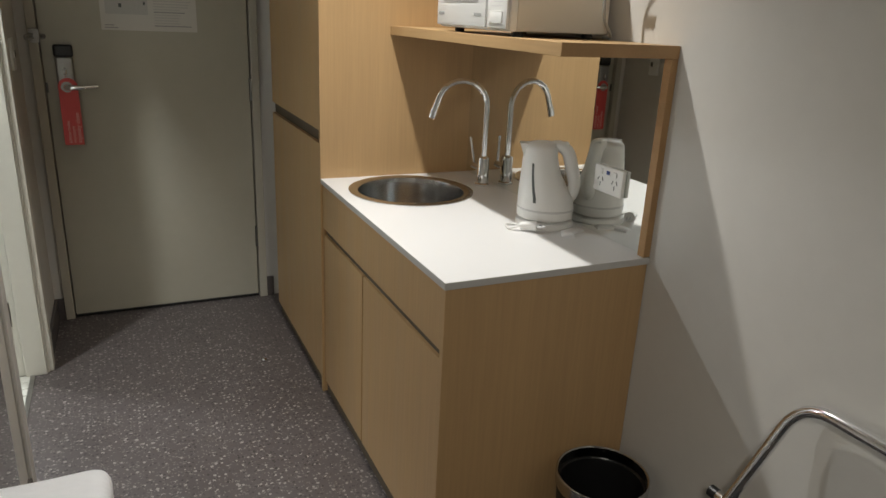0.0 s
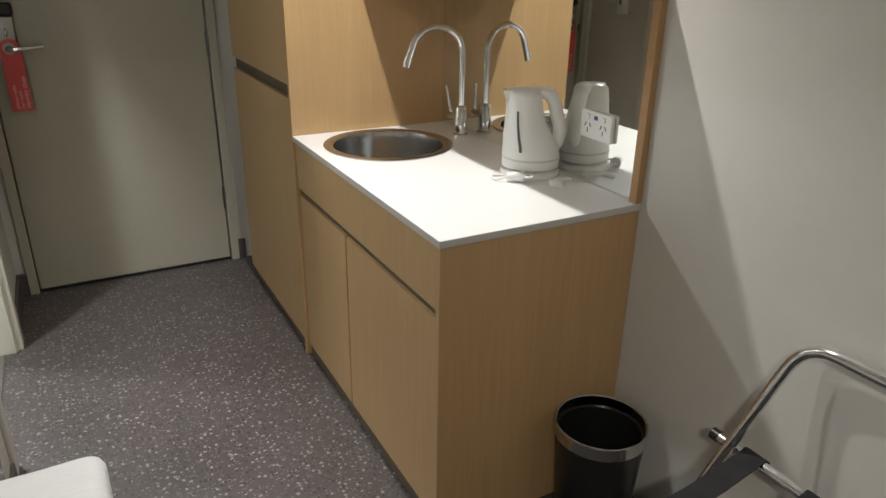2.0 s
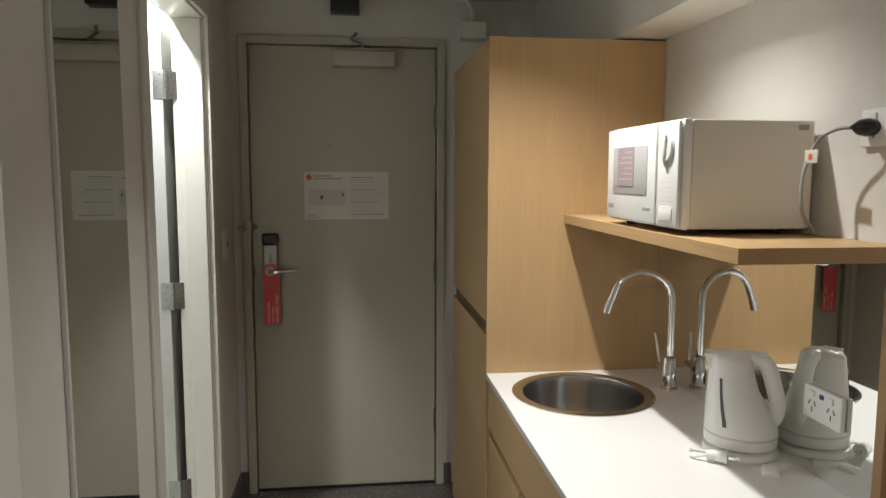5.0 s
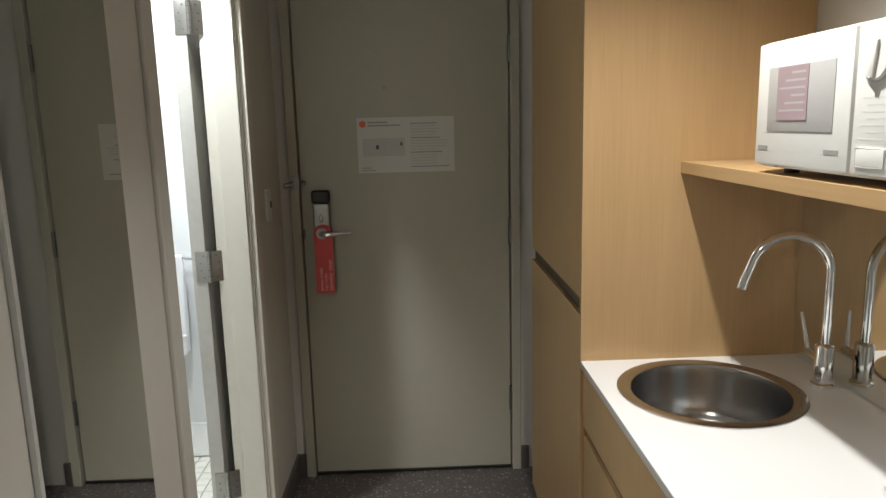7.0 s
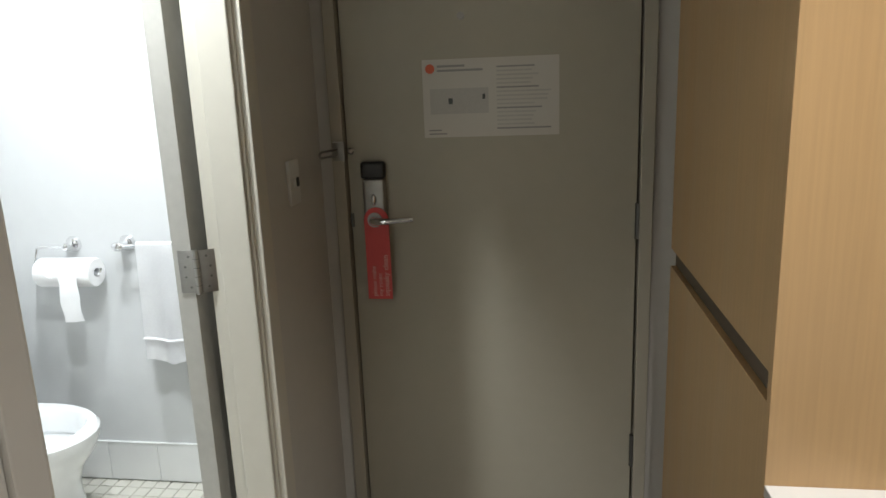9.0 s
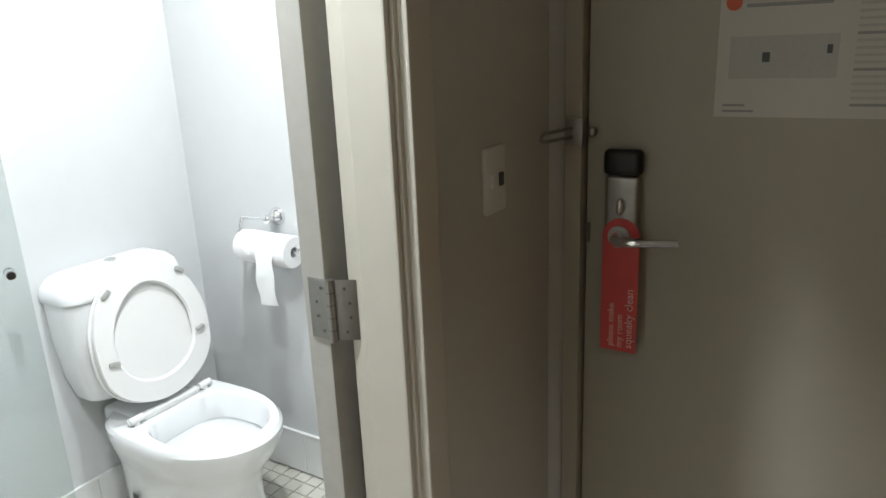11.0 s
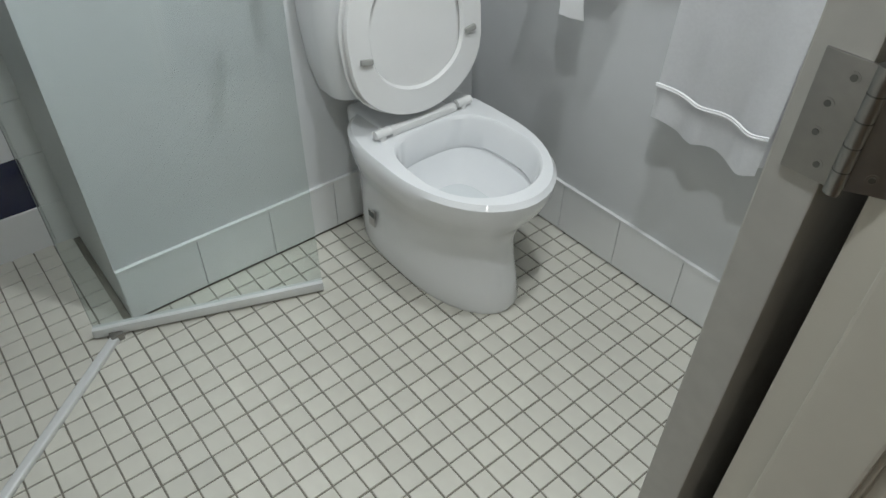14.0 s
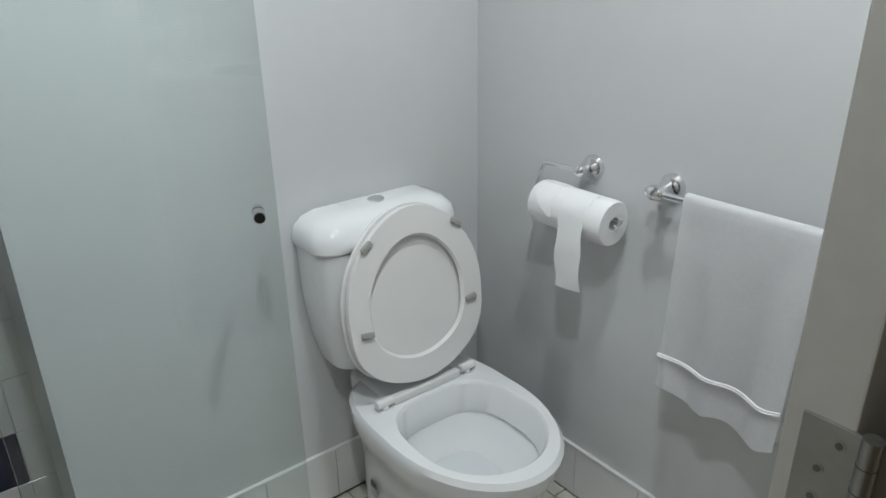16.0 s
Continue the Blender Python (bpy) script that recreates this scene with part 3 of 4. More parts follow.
tap = thing("gooseneck_tap", (0.515, 0.815, 0.84), "chrome gooseneck mixer tap with side lever", "tap")
part("base", spin([(0.026, 0), (0.026, 0.006), (0.021, 0.010), (0.021, 0.095), (0.018, 0.10), (0.012, 0.103)], seg=24), CHROME, tap)
arc = [(0, 0, 0.10), (0, 0, 0.27)] + [(-0.086 + 0.086 * math.cos(a), 0.0 + 0.03 * (1 - math.cos(a)) / 2, 0.27 + 0.086 * math.sin(a)) for a in np.linspace(0.15, math.pi * 0.93, 14)] + [(-0.186, 0.032, 0.245)]
part("spout", tube(arc, 0.0105, 16), CHROME, tap)
part("aerator", rod((-0.181, 0.031, 0.262), (-0.189, 0.0325, 0.232), 0.012), CHROME, tap)
lev = part("lever_hub", rod((0, 0.0, 0.058), (0.0, 0.07, 0.058), 0.013), CHROME, tap)
part("lever", rod((0.0, 0.066, 0.06), (-0.012, 0.085, 0.155), 0.0055, 0.004), CHROME, lev)

SHELF_Z0, SHELF_Z1 = 1.328, 1.357
shelf = thing("wall_shelf", (0.245, 0, 0), "light oak laminate shelf above the sink", "shelf")
part("board", box(0.0, RIGHT - 0.246, 0.0, TALL_Y0 - 0.002, SHELF_Z0, SHELF_Z1, 0.001), OAK_FLAT, shelf, smooth=False)
part("edging", box(-0.0015, RIGHT - 0.246, -0.0025, -0.0004, SHELF_Z0, SHELF_Z1), OAK_EDGE, shelf, smooth=False)
part("end_post", box(RIGHT - 0.247 - 0.019, RIGHT - 0.246, -0.002, 0.022, 0.841, SHELF_Z0 - 0.0005, 0.001), OAK_EDGE, shelf, smooth=False)
sm = thing("splash_mirror", (RIGHT, 0.024, 0.842), "frameless mirror splashback between worktop and shelf", "mirror")
part("glass", box(-0.008, -0.002, 0.0, TALL_Y0 - 0.026, 0.0, SHELF_Z0 - 0.843, 0.001), MIRROR, sm, smooth=False)


def socket(name, where, label, double=True):
    s = thing(name, where, label, "power outlet")
    hw = 0.060 if double else 0.036
    pl = part("plate", box(-0.012, 0, -hw, hw, -0.036, 0.036, 0.004), WHITE_PLASTIC, s)
    for y in ((-0.030, 0.030) if double else (0.0,)):
        for a, dy, dz in ((28, 0.009, 0.0), (-28, -0.009, 0.0), (0, 0.0, -0.014)):
            q = box(-0.0008, 0.0008, -0.0012, 0.0012, -0.0055, 0.0055)
            bmesh.ops.transform(q, matrix=pose(-0.0122, y + dy, dz, a, 0, 0), verts=q.verts)
            part("slot", q, DARK_INK, pl)
        part("switch_rocker", box(-0.016, -0.011, y - 0.007, y + 0.007, 0.014, 0.028, 0.002), WHITE_PLASTIC, s)
    if double:
        part("indicator", box(-0.0145, -0.0115, -0.006, 0.006, 0.016, 0.026, 0.001), BLUE_INK, s)
    return s


socket("double_power_outlet", (RIGHT - 0.009, 0.175, 1.00), "white double power outlet on the mirror")
socket("power_outlet", (RIGHT, 0.09, 1.575), "white power outlet with a black plug", False)
plug = thing("microwave_plug", (RIGHT - 0.012, 0.09, 1.575), "black plug with a looped grey cord", "power cord")
part("plug_body", loft([[(-d, r * math.cos(a), r * 0.8 * math.sin(a)) for a in np.linspace(0, 2 * math.pi, 14)[:-1]] for d, r in ((0.001, 0.019), (0.014, 0.022), (0.030, 0.018), (0.040, 0.009), (0.046, 0.005))]), BLACK, plug)
part("cord", tube(smooth_path([(-0.040, 0.004, 0.0), (-0.054, 0.03, -0.002), (-0.062, 0.066, -0.018), (-0.066, 0.088, -0.05), (-0.078, 0.092, -0.10), (-0.072, 0.095, -0.165), (-0.032, 0.115, -0.205), (-0.024, 0.155, -0.212)]), 0.0038, 8), GREY_INK, plug)
ct = part("cord_tag", box(-0.0725, -0.070, 0.056, 0.096, -0.066, -0.040, 0.0008), PAPER, plug, "small printed cord tag")
part("tag_mark", box(-0.0732, -0.0726, 0.072, 0.083, -0.060, -0.048), ORANGE_INK, ct)

mw = thing("microwave", (0.262, 0.247, SHELF_Z1), "white microwave oven with a dial on the shelf", "microwave")
ML, MD, M0, M1 = 0.405, 0.285, 0.013, 0.242
part("casing", box(0.014, MD, 0.0, ML, M0, M1, 0.004), CREAM_METAL, mw, smooth=False)
front = part("front_frame", box(-0.006, 0.014, -0.002, ML + 0.002, M0 - 0.001, M1 + 0.002, 0.006), WHITE_PLASTIC, mw)
dr = part("oven_door", box(-0.018, -0.0065, 0.108, ML, M0 + 0.004, M1 - 0.002, 0.005), WHITE_PLASTIC, mw)
part("door_window", box(-0.0195, -0.0178, 0.150, 0.360, 0.080, 0.195, 0.001), PALE_GREY, dr)
part("sticker", box(-0.0208, -0.0196, 0.225, 0.325, 0.100, 0.193), MAUVE, dr, "mauve printed sticker")
for k in range(6):
    part("sticker_line", box(-0.0210, -0.0207, 0.233, 0.317 - 0.02 * (k % 3), 0.115 + 0.013 * k, 0.1185 + 0.013 * k), PALE_GREY, dr)
part("badge", box(-0.0188, -0.0178, 0.355, 0.39, 0.045, 0.053), GREY_INK, dr)
part("badge", box(-0.0188, -0.0178, 0.13, 0.17, 0.045, 0.052), GREY_INK, dr)
pn = part("control_panel", box(-0.0155, -0.0065, 0.003, 0.104, M0 + 0.004, M1 - 0.002, 0.005), WHITE_PLASTIC, mw)
part("dial_ring", rod((-0.0172, 0.053, 0.186), (-0.015, 0.053, 0.186), 0.034, 0.034, 32), LIGHT_INK, pn)
part("dial", rod((-0.022, 0.053, 0.186), (-0.0165, 0.053, 0.186), 0.029, 0.031, 32), WHITE_PLASTIC, pn)
grip = box(-0.0265, -0.0205, -0.006, 0.006, -0.027, 0.027, 0.0025)
bmesh.ops.transform(grip, matrix=pose(0, 0.053, 0.186, 8, 0, 0), verts=grip.verts)
part("dial_grip", grip, WHITE_PLASTIC, pn)
for k in range(7):
    part("panel_mark", box(-0.0157, -0.0153, 0.025, 0.082 - 0.012 * (k % 2), 0.070 + 0.010 * k, 0.0722 + 0.010 * k), FAINT_INK, pn)
part("open_button", box(-0.018, -0.0150, 0.022, 0.088, 0.030, 0.058, 0.003), WHITE_PLASTIC, pn)
for x, y in ((0.04, 0.04), (0.04, 0.37), (0.25, 0.04), (0.25, 0.37)):
    part("foot", rod((x, y, 0), (x, y, 0.0135), 0.014), BLACK, mw)
part("corner_label", box(0.248, 0.271, -0.0012, 0.0, 0.222, 0.233), GREY_INK, mw)


def kettle_ring(z, rx, ry, ox=0.0, k=28):
    return [(ox + rx * math.cos(2 * math.pi * i / k), ry * math.sin(2 * math.pi * i / k), z) for i in range(k)]


ket = thing("electric_kettle", (0.470, 0.342, 0.84), "white plastic electric kettle on its base", "kettle", turn=150)
part("power_base", spin([(0.082, 0.0), (0.084, 0.006), (0.080, 0.016), (0.07, 0.020)], seg=36), WHITE_PLASTIC, ket)
JUG = ((0.021, 0.070, 0.068, 0.0), (0.026, 0.080, 0.076, 0.0), (0.050, 0.081, 0.077, 0.0), (0.085, 0.078, 0.072, 0.002), (0.110, 0.069, 0.067, 0.011), (0.150, 0.056, 0.060, 0.021), (0.195, 0.049, 0.053, 0.026), (0.222, 0.047, 0.049, 0.026), (0.231, 0.043, 0.042, 0.025), (0.236, 0.032, 0.030, 0.022))
part("jug", loft([kettle_ring(*q) for q in JUG]), WHITE_PLASTIC, ket)
part("seam_band", loft([kettle_ring(z, q, q * 0.955, 0.0) for z, q in ((0.048, 0.0808), (0.050, 0.0818), (0.052, 0.0818), (0.054, 0.0800))], False, False), LIGHT_INK, ket)
part("spout", loft([[(0.050 + d, w * q, z) for q in (-1, -0.6, 0, 0.6, 1)] + [(0.030, w * 1.1, z), (0.030, -w * 1.1, z)] for d, w, z in ((0.012, 0.014, 0.165), (0.024, 0.022, 0.20), (0.036, 0.021, 0.232))]), WHITE_PLASTIC, ket)
part("handle", tube(smooth_path([(0.010, 0, 0.224), (-0.026, 0, 0.226), (-0.050, 0, 0.210), (-0.064, 0, 0.170), (-0.075, 0, 0.125), (-0.072, 0, 0.092), (-0.060, 0, 0.075)]), lambda t: 0.0145 + 0.004 * math.sin(math.pi * t), 16), WHITE_PLASTIC, ket)
part("lid", ball((0.016, 0, 0.232), 0.038, (1.0, 0.85, 0.20)), WHITE_PLASTIC, ket)
ga = []
for k in range(9):
    z = 0.075 + 0.0135 * k
    q = next((a, b) for a, b in zip(JUG, JUG[1:]) if a[0] <= z <= b[0])
    t = (z - q[0][0]) / (q[1][0] - q[0][0])
    rx, ry, ox = ((1 - t) * q[0][m] + t * q[1][m] for m in (1, 2, 3))
    ga.append([(ox + (rx + e) * math.cos(radians(a)), (ry + e) * math.sin(radians(a)), z) for a, e in ((62, 0.0015), (68, 0.0015), (68, -0.003), (62, -0.003))])
part("water_gauge", loft(ga), DARK_INK, ket)
part("switch", box(-0.050, -0.028, -0.010, 0.010, 0.226, 0.240, 0.004), WHITE_PLASTIC, ket)
kp = thing("kettle_plug", (0.385, 0.285, 0.84), "white loose kettle plug with its cord", "power cord")
part("plug_body", tube([(-0.022, 0.012, 0.016), (-0.008, 0.004, 0.017), (0.010, -0.008, 0.017), (0.016, -0.012, 0.017)], lambda t: 0.010 + 0.006 * t), WHITE_PLASTIC, kp)
for dy in (-0.006, 0.006):
    part("pin", box(-0.0012, 0.0012, -0.018, 0.0, -0.003, 0.003), CHROME, kp).matrix_basis = pose(0.018 + dy, -0.014, 0.017, 0, 0, 50)
part("cord", tube(smooth_path([(-0.020, 0.010, 0.016), (-0.045, 0.03, 0.005), (-0.03, 0.07, 0.004), (0.01, 0.05, 0.004)]), 0.0032, 8), WHITE_PLASTIC, kp)
for x, y, a in ((0.505, 0.245, 20), (0.475, 0.225, 60)):
    sc = thing("sachet", (x, y, 0.84), "small white paper sachet on the worktop", "sachet", "sachets by the kettle", a)
    part("packet", loft([[(-0.03 * s, -0.018 * s, z), (0.03 * s, -0.018 * s, z), (0.03 * s, 0.018 * s, z), (-0.03 * s, 0.018 * s, z)] for s, z in ((1, 0.0005), (0.86, 0.006), (0.55, 0.009))]), TISSUE, sc)

bin_ = thing("waste_bin", (0.415, -0.115, 0), "black round waste bin with a steel rim band", "waste bin")
part("body", spin([(0.090, 0.0), (0.097, 0.004), (0.114, 0.278), (0.106, 0.278), (0.086, 0.012), (0.01, 0.010)], seg=40), BLACK, bin_)
part("rim_band", spin([(0.1145, 0.275), (0.1175, 0.275), (0.1185, 0.309), (0.1155, 0.312), (0.112, 0.309), (0.111, 0.273)], seg=40, close=True), STEEL, bin_, "brushed steel rim band")

stop = thing("floor_door_stop", (-0.165, 1.36, 0), "small chrome dome door stop on the floor", "door stop")
part("dome", ball((0, 0, 0.004), 0.011, (1, 1, 0.9)), CHROME, stop)

# luggage rack
rk = thing("luggage_rack", (0.3, -0.7, 0), "chrome folding luggage rack with black straps", "luggage rack")
O = Vector((-0.3, 0.7, 0))


def rel(*pts):
    return [Vector(p) + O for p in pts]


part("back_frame", tube(rounded(rel((0.335, -0.345, 0.012), (0.535, -0.515, 0.72), (0.535, -1.02, 0.72), (0.335, -1.19, 0.012)), 0.07), 0.0125), CHROME, rk)
part("front_frame", tube(rounded(rel((0.50, -0.50, 0.012), (0.115, -0.45, 0.435), (0.105, -1.12, 0.435), (0.50, -1.07, 0.012)), 0.04), 0.0125), CHROME, rk)
part("strap_bar", rod(*rel((0.48, -0.405, 0.44), (0.49, -1.15, 0.44)), 0.0125), CHROME, rk)
part("end_cap", rod(*rel((0.4795, -0.392, 0.44), (0.4802, -0.412, 0.44)), 0.0135), BLACK, rk)
part("end_cap", rod(*rel((0.49, -1.145, 0.44), (0.49, -1.162, 0.44)), 0.0135), BLACK, rk)
part("rivet", ball(rel((0.475, -0.448, 0.455))[0], 0.010), CHROME, rk)
for y in (-0.515, -0.66, -0.80, -0.94):
    s = bmesh.new()
    rings = []
    for x, dz, in [(0.09, -0.012), (0.088, 0.004), (0.10, 0.0155)] + [(0.10 + 0.38 * k / 10, 0.0155 - 0.014 * math.sin(math.pi * k / 10)) for k in range(1, 10)] + [(0.487, 0.0155), (0.504, 0.004), (0.502, -0.014)]:
        c = Vector((x, y + 0.10 * (x - 0.3), 0.438 + dz)) + O
        rings.append([c + Vector((0, d, e)) for d, e in ((-0.026, -0.0012), (0.026, -0.0012), (0.026, 0.0012), (-0.026, 0.0012))])
    part("strap", loft(rings), WEB, rk, "black webbing strap", smooth=False)
for p in rel((0.335, -0.345, 0.006), (0.335, -1.19, 0.006), (0.50, -0.50, 0.006), (0.50, -1.07, 0.006)):
    part("foot", ball(p, 0.016, (1, 1, 0.9)), BLACK, rk)

# bed corner
bed = thing("bed", (-1.24, -1.0, 0), "bed made up with white striped cotton bedding", "bed")
part("base", box(-0.50, 0.48, -0.97, 0.96, 0.06, 0.26, 0.015), CARPET, bed)
part("mattress", box(-0.51, 0.505, -0.98, 0.985, 0.26, 0.47, 0.05, 4), LINEN, bed)
cov = box(-0.515, 0.536, -0.985, 1.030, 0.22, 0.540, 0.04, 5)
bmesh.ops.subdivide_edges(cov, edges=[e for e in cov.edges if e.calc_length() > 0.3], cuts=14, use_grid_fill=True)
for v in cov.verts:
    k = noise.noise(v.co * 5.0) * 0.006 + noise.noise(v.co * 16.0) * 0.002
    v.co += Vector((k, k, k * 1.4))
part("bed_cover", cov, LINEN, bed, "white striped cotton cover")
for x in (-0.45, 0.43):
    for y in (-0.9, 0.9):
        part("leg", rod((x, y, 0), (x, y, 0.06), 0.025), BLACK, bed)


def downlight(where, mat, r, label):
    d = thing("downlight", where, label, "ceiling light", "ceiling lights")
    part("trim_ring", spin([(r * 0.8, 0.0), (r * 0.82, -0.006), (r * 1.15, -0.005), (r * 1.18, 0.0)], seg=36, close=True), WHITE_PLASTIC, d)
    part("lens", rod((0, 0, 0.0), (0, 0, 0.012), r * 0.8, seg=30), mat, d)


downlight((KITCHEN_LAMP[0], KITCHEN_LAMP[1], HALL_CEIL - 0.013), LENS_WARM, 0.042, "small round lit downlight in the entry ceiling")
downlight((ROOM_LAMP[0], ROOM_LAMP[1], ROOM_CEIL - 0.013), LENS_WARM, 0.13, "round lit ceiling light of the bedroom")
downlight((BATH_LAMP[0], BATH_LAMP[1], BATH_CEIL - 0.013), LENS_COOL, 0.10, "round cool white ceiling light of the bathroom")
downlight((BATH_LAMP_2[0], BATH_LAMP_2[1], BATH_CEIL - 0.013), LENS_COOL, 0.10, "round cool white ceiling light of the bathroom")


# ---- bathroom ----
TY = 1.937
toilet = thing("toilet", (BX, TY, 0), "white china toilet with its seat and lid raised", "toilet")


def egg(xf, xb, w, z, k=40, tail=0.8, pinch=2.0):
    """Plan outline: front at xf, back at xb, half width w."""
    c = xb + (xf - xb) * 0.52
    out = []
    for i in range(k):
        a = 2 * math.pi * i / k
        s, co = math.sin(a), math.cos(a)
        if co >= 0:
            out.append((c + (xf - c) * co, w * s, z))
        else:
            p = 2.0 / 3.2
            out.append((c - (c - xb) * abs(co) ** p, w * (1 if s >= 0 else -1) * abs(s) ** (p if tail > 0.5 else 1), z))
    return out


pan = [egg(0.556, 0.02, 0.130, 0.0), egg(0.562, 0.015, 0.134, 0.015), egg(0.548, 0.012, 0.131, 0.08), egg(0.530, 0.012, 0.130, 0.15), egg(0.526, 0.02, 0.138, 0.205), egg(0.548, 0.03, 0.156, 0.265), egg(0.590, 0.045, 0.182, 0.320), egg(0.610, 0.05, 0.195, 0.365), egg(0.612, 0.05, 0.196, 0.390), egg(0.602, 0.06, 0.188, 0.402)]
pan += [egg(0.568, 0.225, 0.155, 0.402), egg(0.561, 0.232, 0.149, 0.394), egg(0.550, 0.238, 0.140, 0.318), egg(0.556, 0.234, 0.146, 0.308), egg(0.530, 0.245, 0.126, 0.268), egg(0.485, 0.27, 0.090, 0.222), egg(0.44, 0.30, 0.058, 0.195), egg(0.40, 0.33, 0.03, 0.19)]
pan = [[(x, y, z * 0.965) for x, y, z in ring] for ring in pan]
part("pan", loft(pan), CERAMIC, toilet, "glossy white china pan")
part("water", loft([egg(0.478, 0.272, 0.083, 0.215), egg(0.478, 0.272, 0.083, 0.2165)]), WATER, toilet)
shelf_b = box(0.02, 0.20, -0.110, 0.110, 0.335, 0.394, 0.022, 4)
part("pan_shelf", shelf_b, CERAMIC, toilet)


def rrect(x0, x1, w, z, r=0.05, k=6):
    out = []
    for cx, cy, a0 in ((x1 - r, w - r, 0), (x0 + 0.006, w - 0.006, 90), (x0 + 0.006, -w + 0.006, 180), (x1 - r, -w + r, 270)):
        rr = r if a0 in (0, 270) else 0.006
        out += [(cx + rr * math.cos(radians(a0 + 90 * i / k)), cy + rr * math.sin(radians(a0 + 90 * i / k)), z) for i in range(k + 1)]
    return out


cis = [rrect(0.002, 0.10, 0.120, 0.46), rrect(0.002, 0.112, 0.150, 0.475), rrect(0.002, 0.124, 0.172, 0.55), rrect(0.002, 0.130, 0.186, 0.66), rrect(0.002, 0.133, 0.190, 0.785)]
part("cistern", loft([[(x, y - 0.018, z - 0.024) for x, y, z in r] for r in cis]), CERAMIC, toilet)
cap = [rrect(0.001, 0.135, 0.193, 0.787), rrect(0.001, 0.140, 0.197, 0.794), rrect(0.001, 0.140, 0.197, 0.812), rrect(0.001, 0.134, 0.190, 0.834), rrect(0.004, 0.122, 0.172, 0.852, 0.055), rrect(0.010, 0.10, 0.14, 0.863, 0.045), rrect(0.02, 0.075, 0.09, 0.866, 0.025)]
lidc = part("cistern_lid", loft([[(x, y - 0.018, z - 0.024) for x, y, z in r] for r in cap]), CERAMIC, toilet)
part("flush_button", spin([(0.020, 0.862), (0.020, 0.869), (0.017, 0.871)], (0.058, -0.018, -0.024), 24), CHROME, lidc)
part("flush_pipe_cover", box(0.004, 0.09, -0.06, 0.06, 0.38, 0.48, 0.02, 3), CERAMIC, toilet)


def seat_ring(scale, hole, thick, lift):
    k = 44
    def outline(s, back):
        pts = []
        for i in range(k):
            a = 2 * math.pi * i / k
            u, v = math.cos(a), math.sin(a)
            w = 0.198 * s * (1 if v >= 0 else 1)
            x = 0.228 + (0.232 if u > 0 else 0.215) * s * u * (1 if u > 0 else abs(u) ** -0.40 if abs(u) > 1e-3 else 1)
            pts.append((x, w * v * (1 - 0.10 * max(0, u) ** 2 - 0.16 * min(0, u) ** 2), back))
        return pts
    r = [outline(scale, 0.0), outline(scale * 1.012, thick * 0.5), outline(scale, thick)]
    if hole:
        r += [outline(scale * hole * 1.04, thick), outline(scale * hole, thick * 0.5), outline(scale * hole * 1.04, 0.0), outline(scale, 0.0)]
        b = loft(r, False, False)
        bmesh.ops.remove_doubles(b, verts=b.verts, dist=1e-5)
        return b
    return loft(r)


up = Matrix.Translation((0.207, 0, 0.402)) @ Matrix.Rotation(radians(-97.5), 4, "Y")
ld = seat_ring(0.97, 0, 0.012, 0)
bmesh.ops.transform(ld, matrix=up @ Matrix.Translation((0, 0, 0.004)), verts=ld.verts)
part("lid", ld, SEAT_PLASTIC, toilet, "raised white seat lid")
st = seat_ring(0.955, 0.68, 0.016, 0)
bmesh.ops.transform(st, matrix=up @ Matrix.Translation((0, 0, -0.017)), verts=st.verts)
seat = part("seat", st, SEAT_PLASTIC, toilet, "raised white seat ring")
for x, y, a in ((0.186, -0.150, 10), (0.186, 0.150, -10), (0.385, -0.125, -35), (0.385, 0.125, 35)):
    q = box(-0.016, 0.016, -0.007, 0.007, 0, 0.010, 0.004, 2)
    bmesh.ops.transform(q, matrix=up @ Matrix.Translation((x, y, -0.026)) @ Matrix.Rotation(radians(90 + a), 4, "Z"), verts=q.verts)
    part("buffer", q, BUMPER, seat, "grey rubber buffer")
for y in (-0.125, 0.125):
    part("seat_hinge", rod((0.215, y - 0.022, 0.406), (0.215, y + 0.022, 0.406), 0.011), SEAT_PLASTIC, toilet)
    part("hinge_post", rod((0.215, y, 0.384), (0.215, y, 0.406), 0.010), SEAT_PLASTIC, toilet)
part("hinge_bar", box(0.200, 0.222, -0.10, 0.10, 0.389, 0.408, 0.004), SEAT_PLASTIC, toilet)
lab = part("rating_label", box(-0.014, 0.014, -0.0006, 0.0006, -0.026, 0.026), PALE_GREY, toilet, "small printed rating label")
lab.matrix_basis = pose(0.155, -0.1335, 0.115, 0, 0, 0)
part("label_print", box(-0.0125, 0.0125, -0.0012, 0.0005, 0.004, 0.022), DARK_INK, lab)
part("screw_cap", ball((0.47, 0.098, 0.05), 0.006), SATIN, toilet)

# toilet roll
hold = thing("toilet_roll_holder", (-1.961, BY, 0.925), "chrome toilet roll holder on the wall", "roll holder")
part("rose", loft([[(r * math.cos(a), -d, r * math.sin(a)) for a in np.linspace(0, 2 * math.pi, 25)[:-1]] for d, r in ((0.0, 0.029), (0.006, 0.029), (0.018, 0.022), (0.032, 0.012), (0.040, 0.011))]), CHROME, hold)
part("finial", ball((0, -0.047, 0), 0.014), CHROME, hold)
part("arm", tube(rounded([(0.0, -0.045, 0), (-0.105, -0.052, 0.0), (-0.118, -0.070, -0.085), (0.135, -0.070, -0.085), (0.138, -0.070, -0.070)], 0.012), 0.005, 10), CHROME, hold)
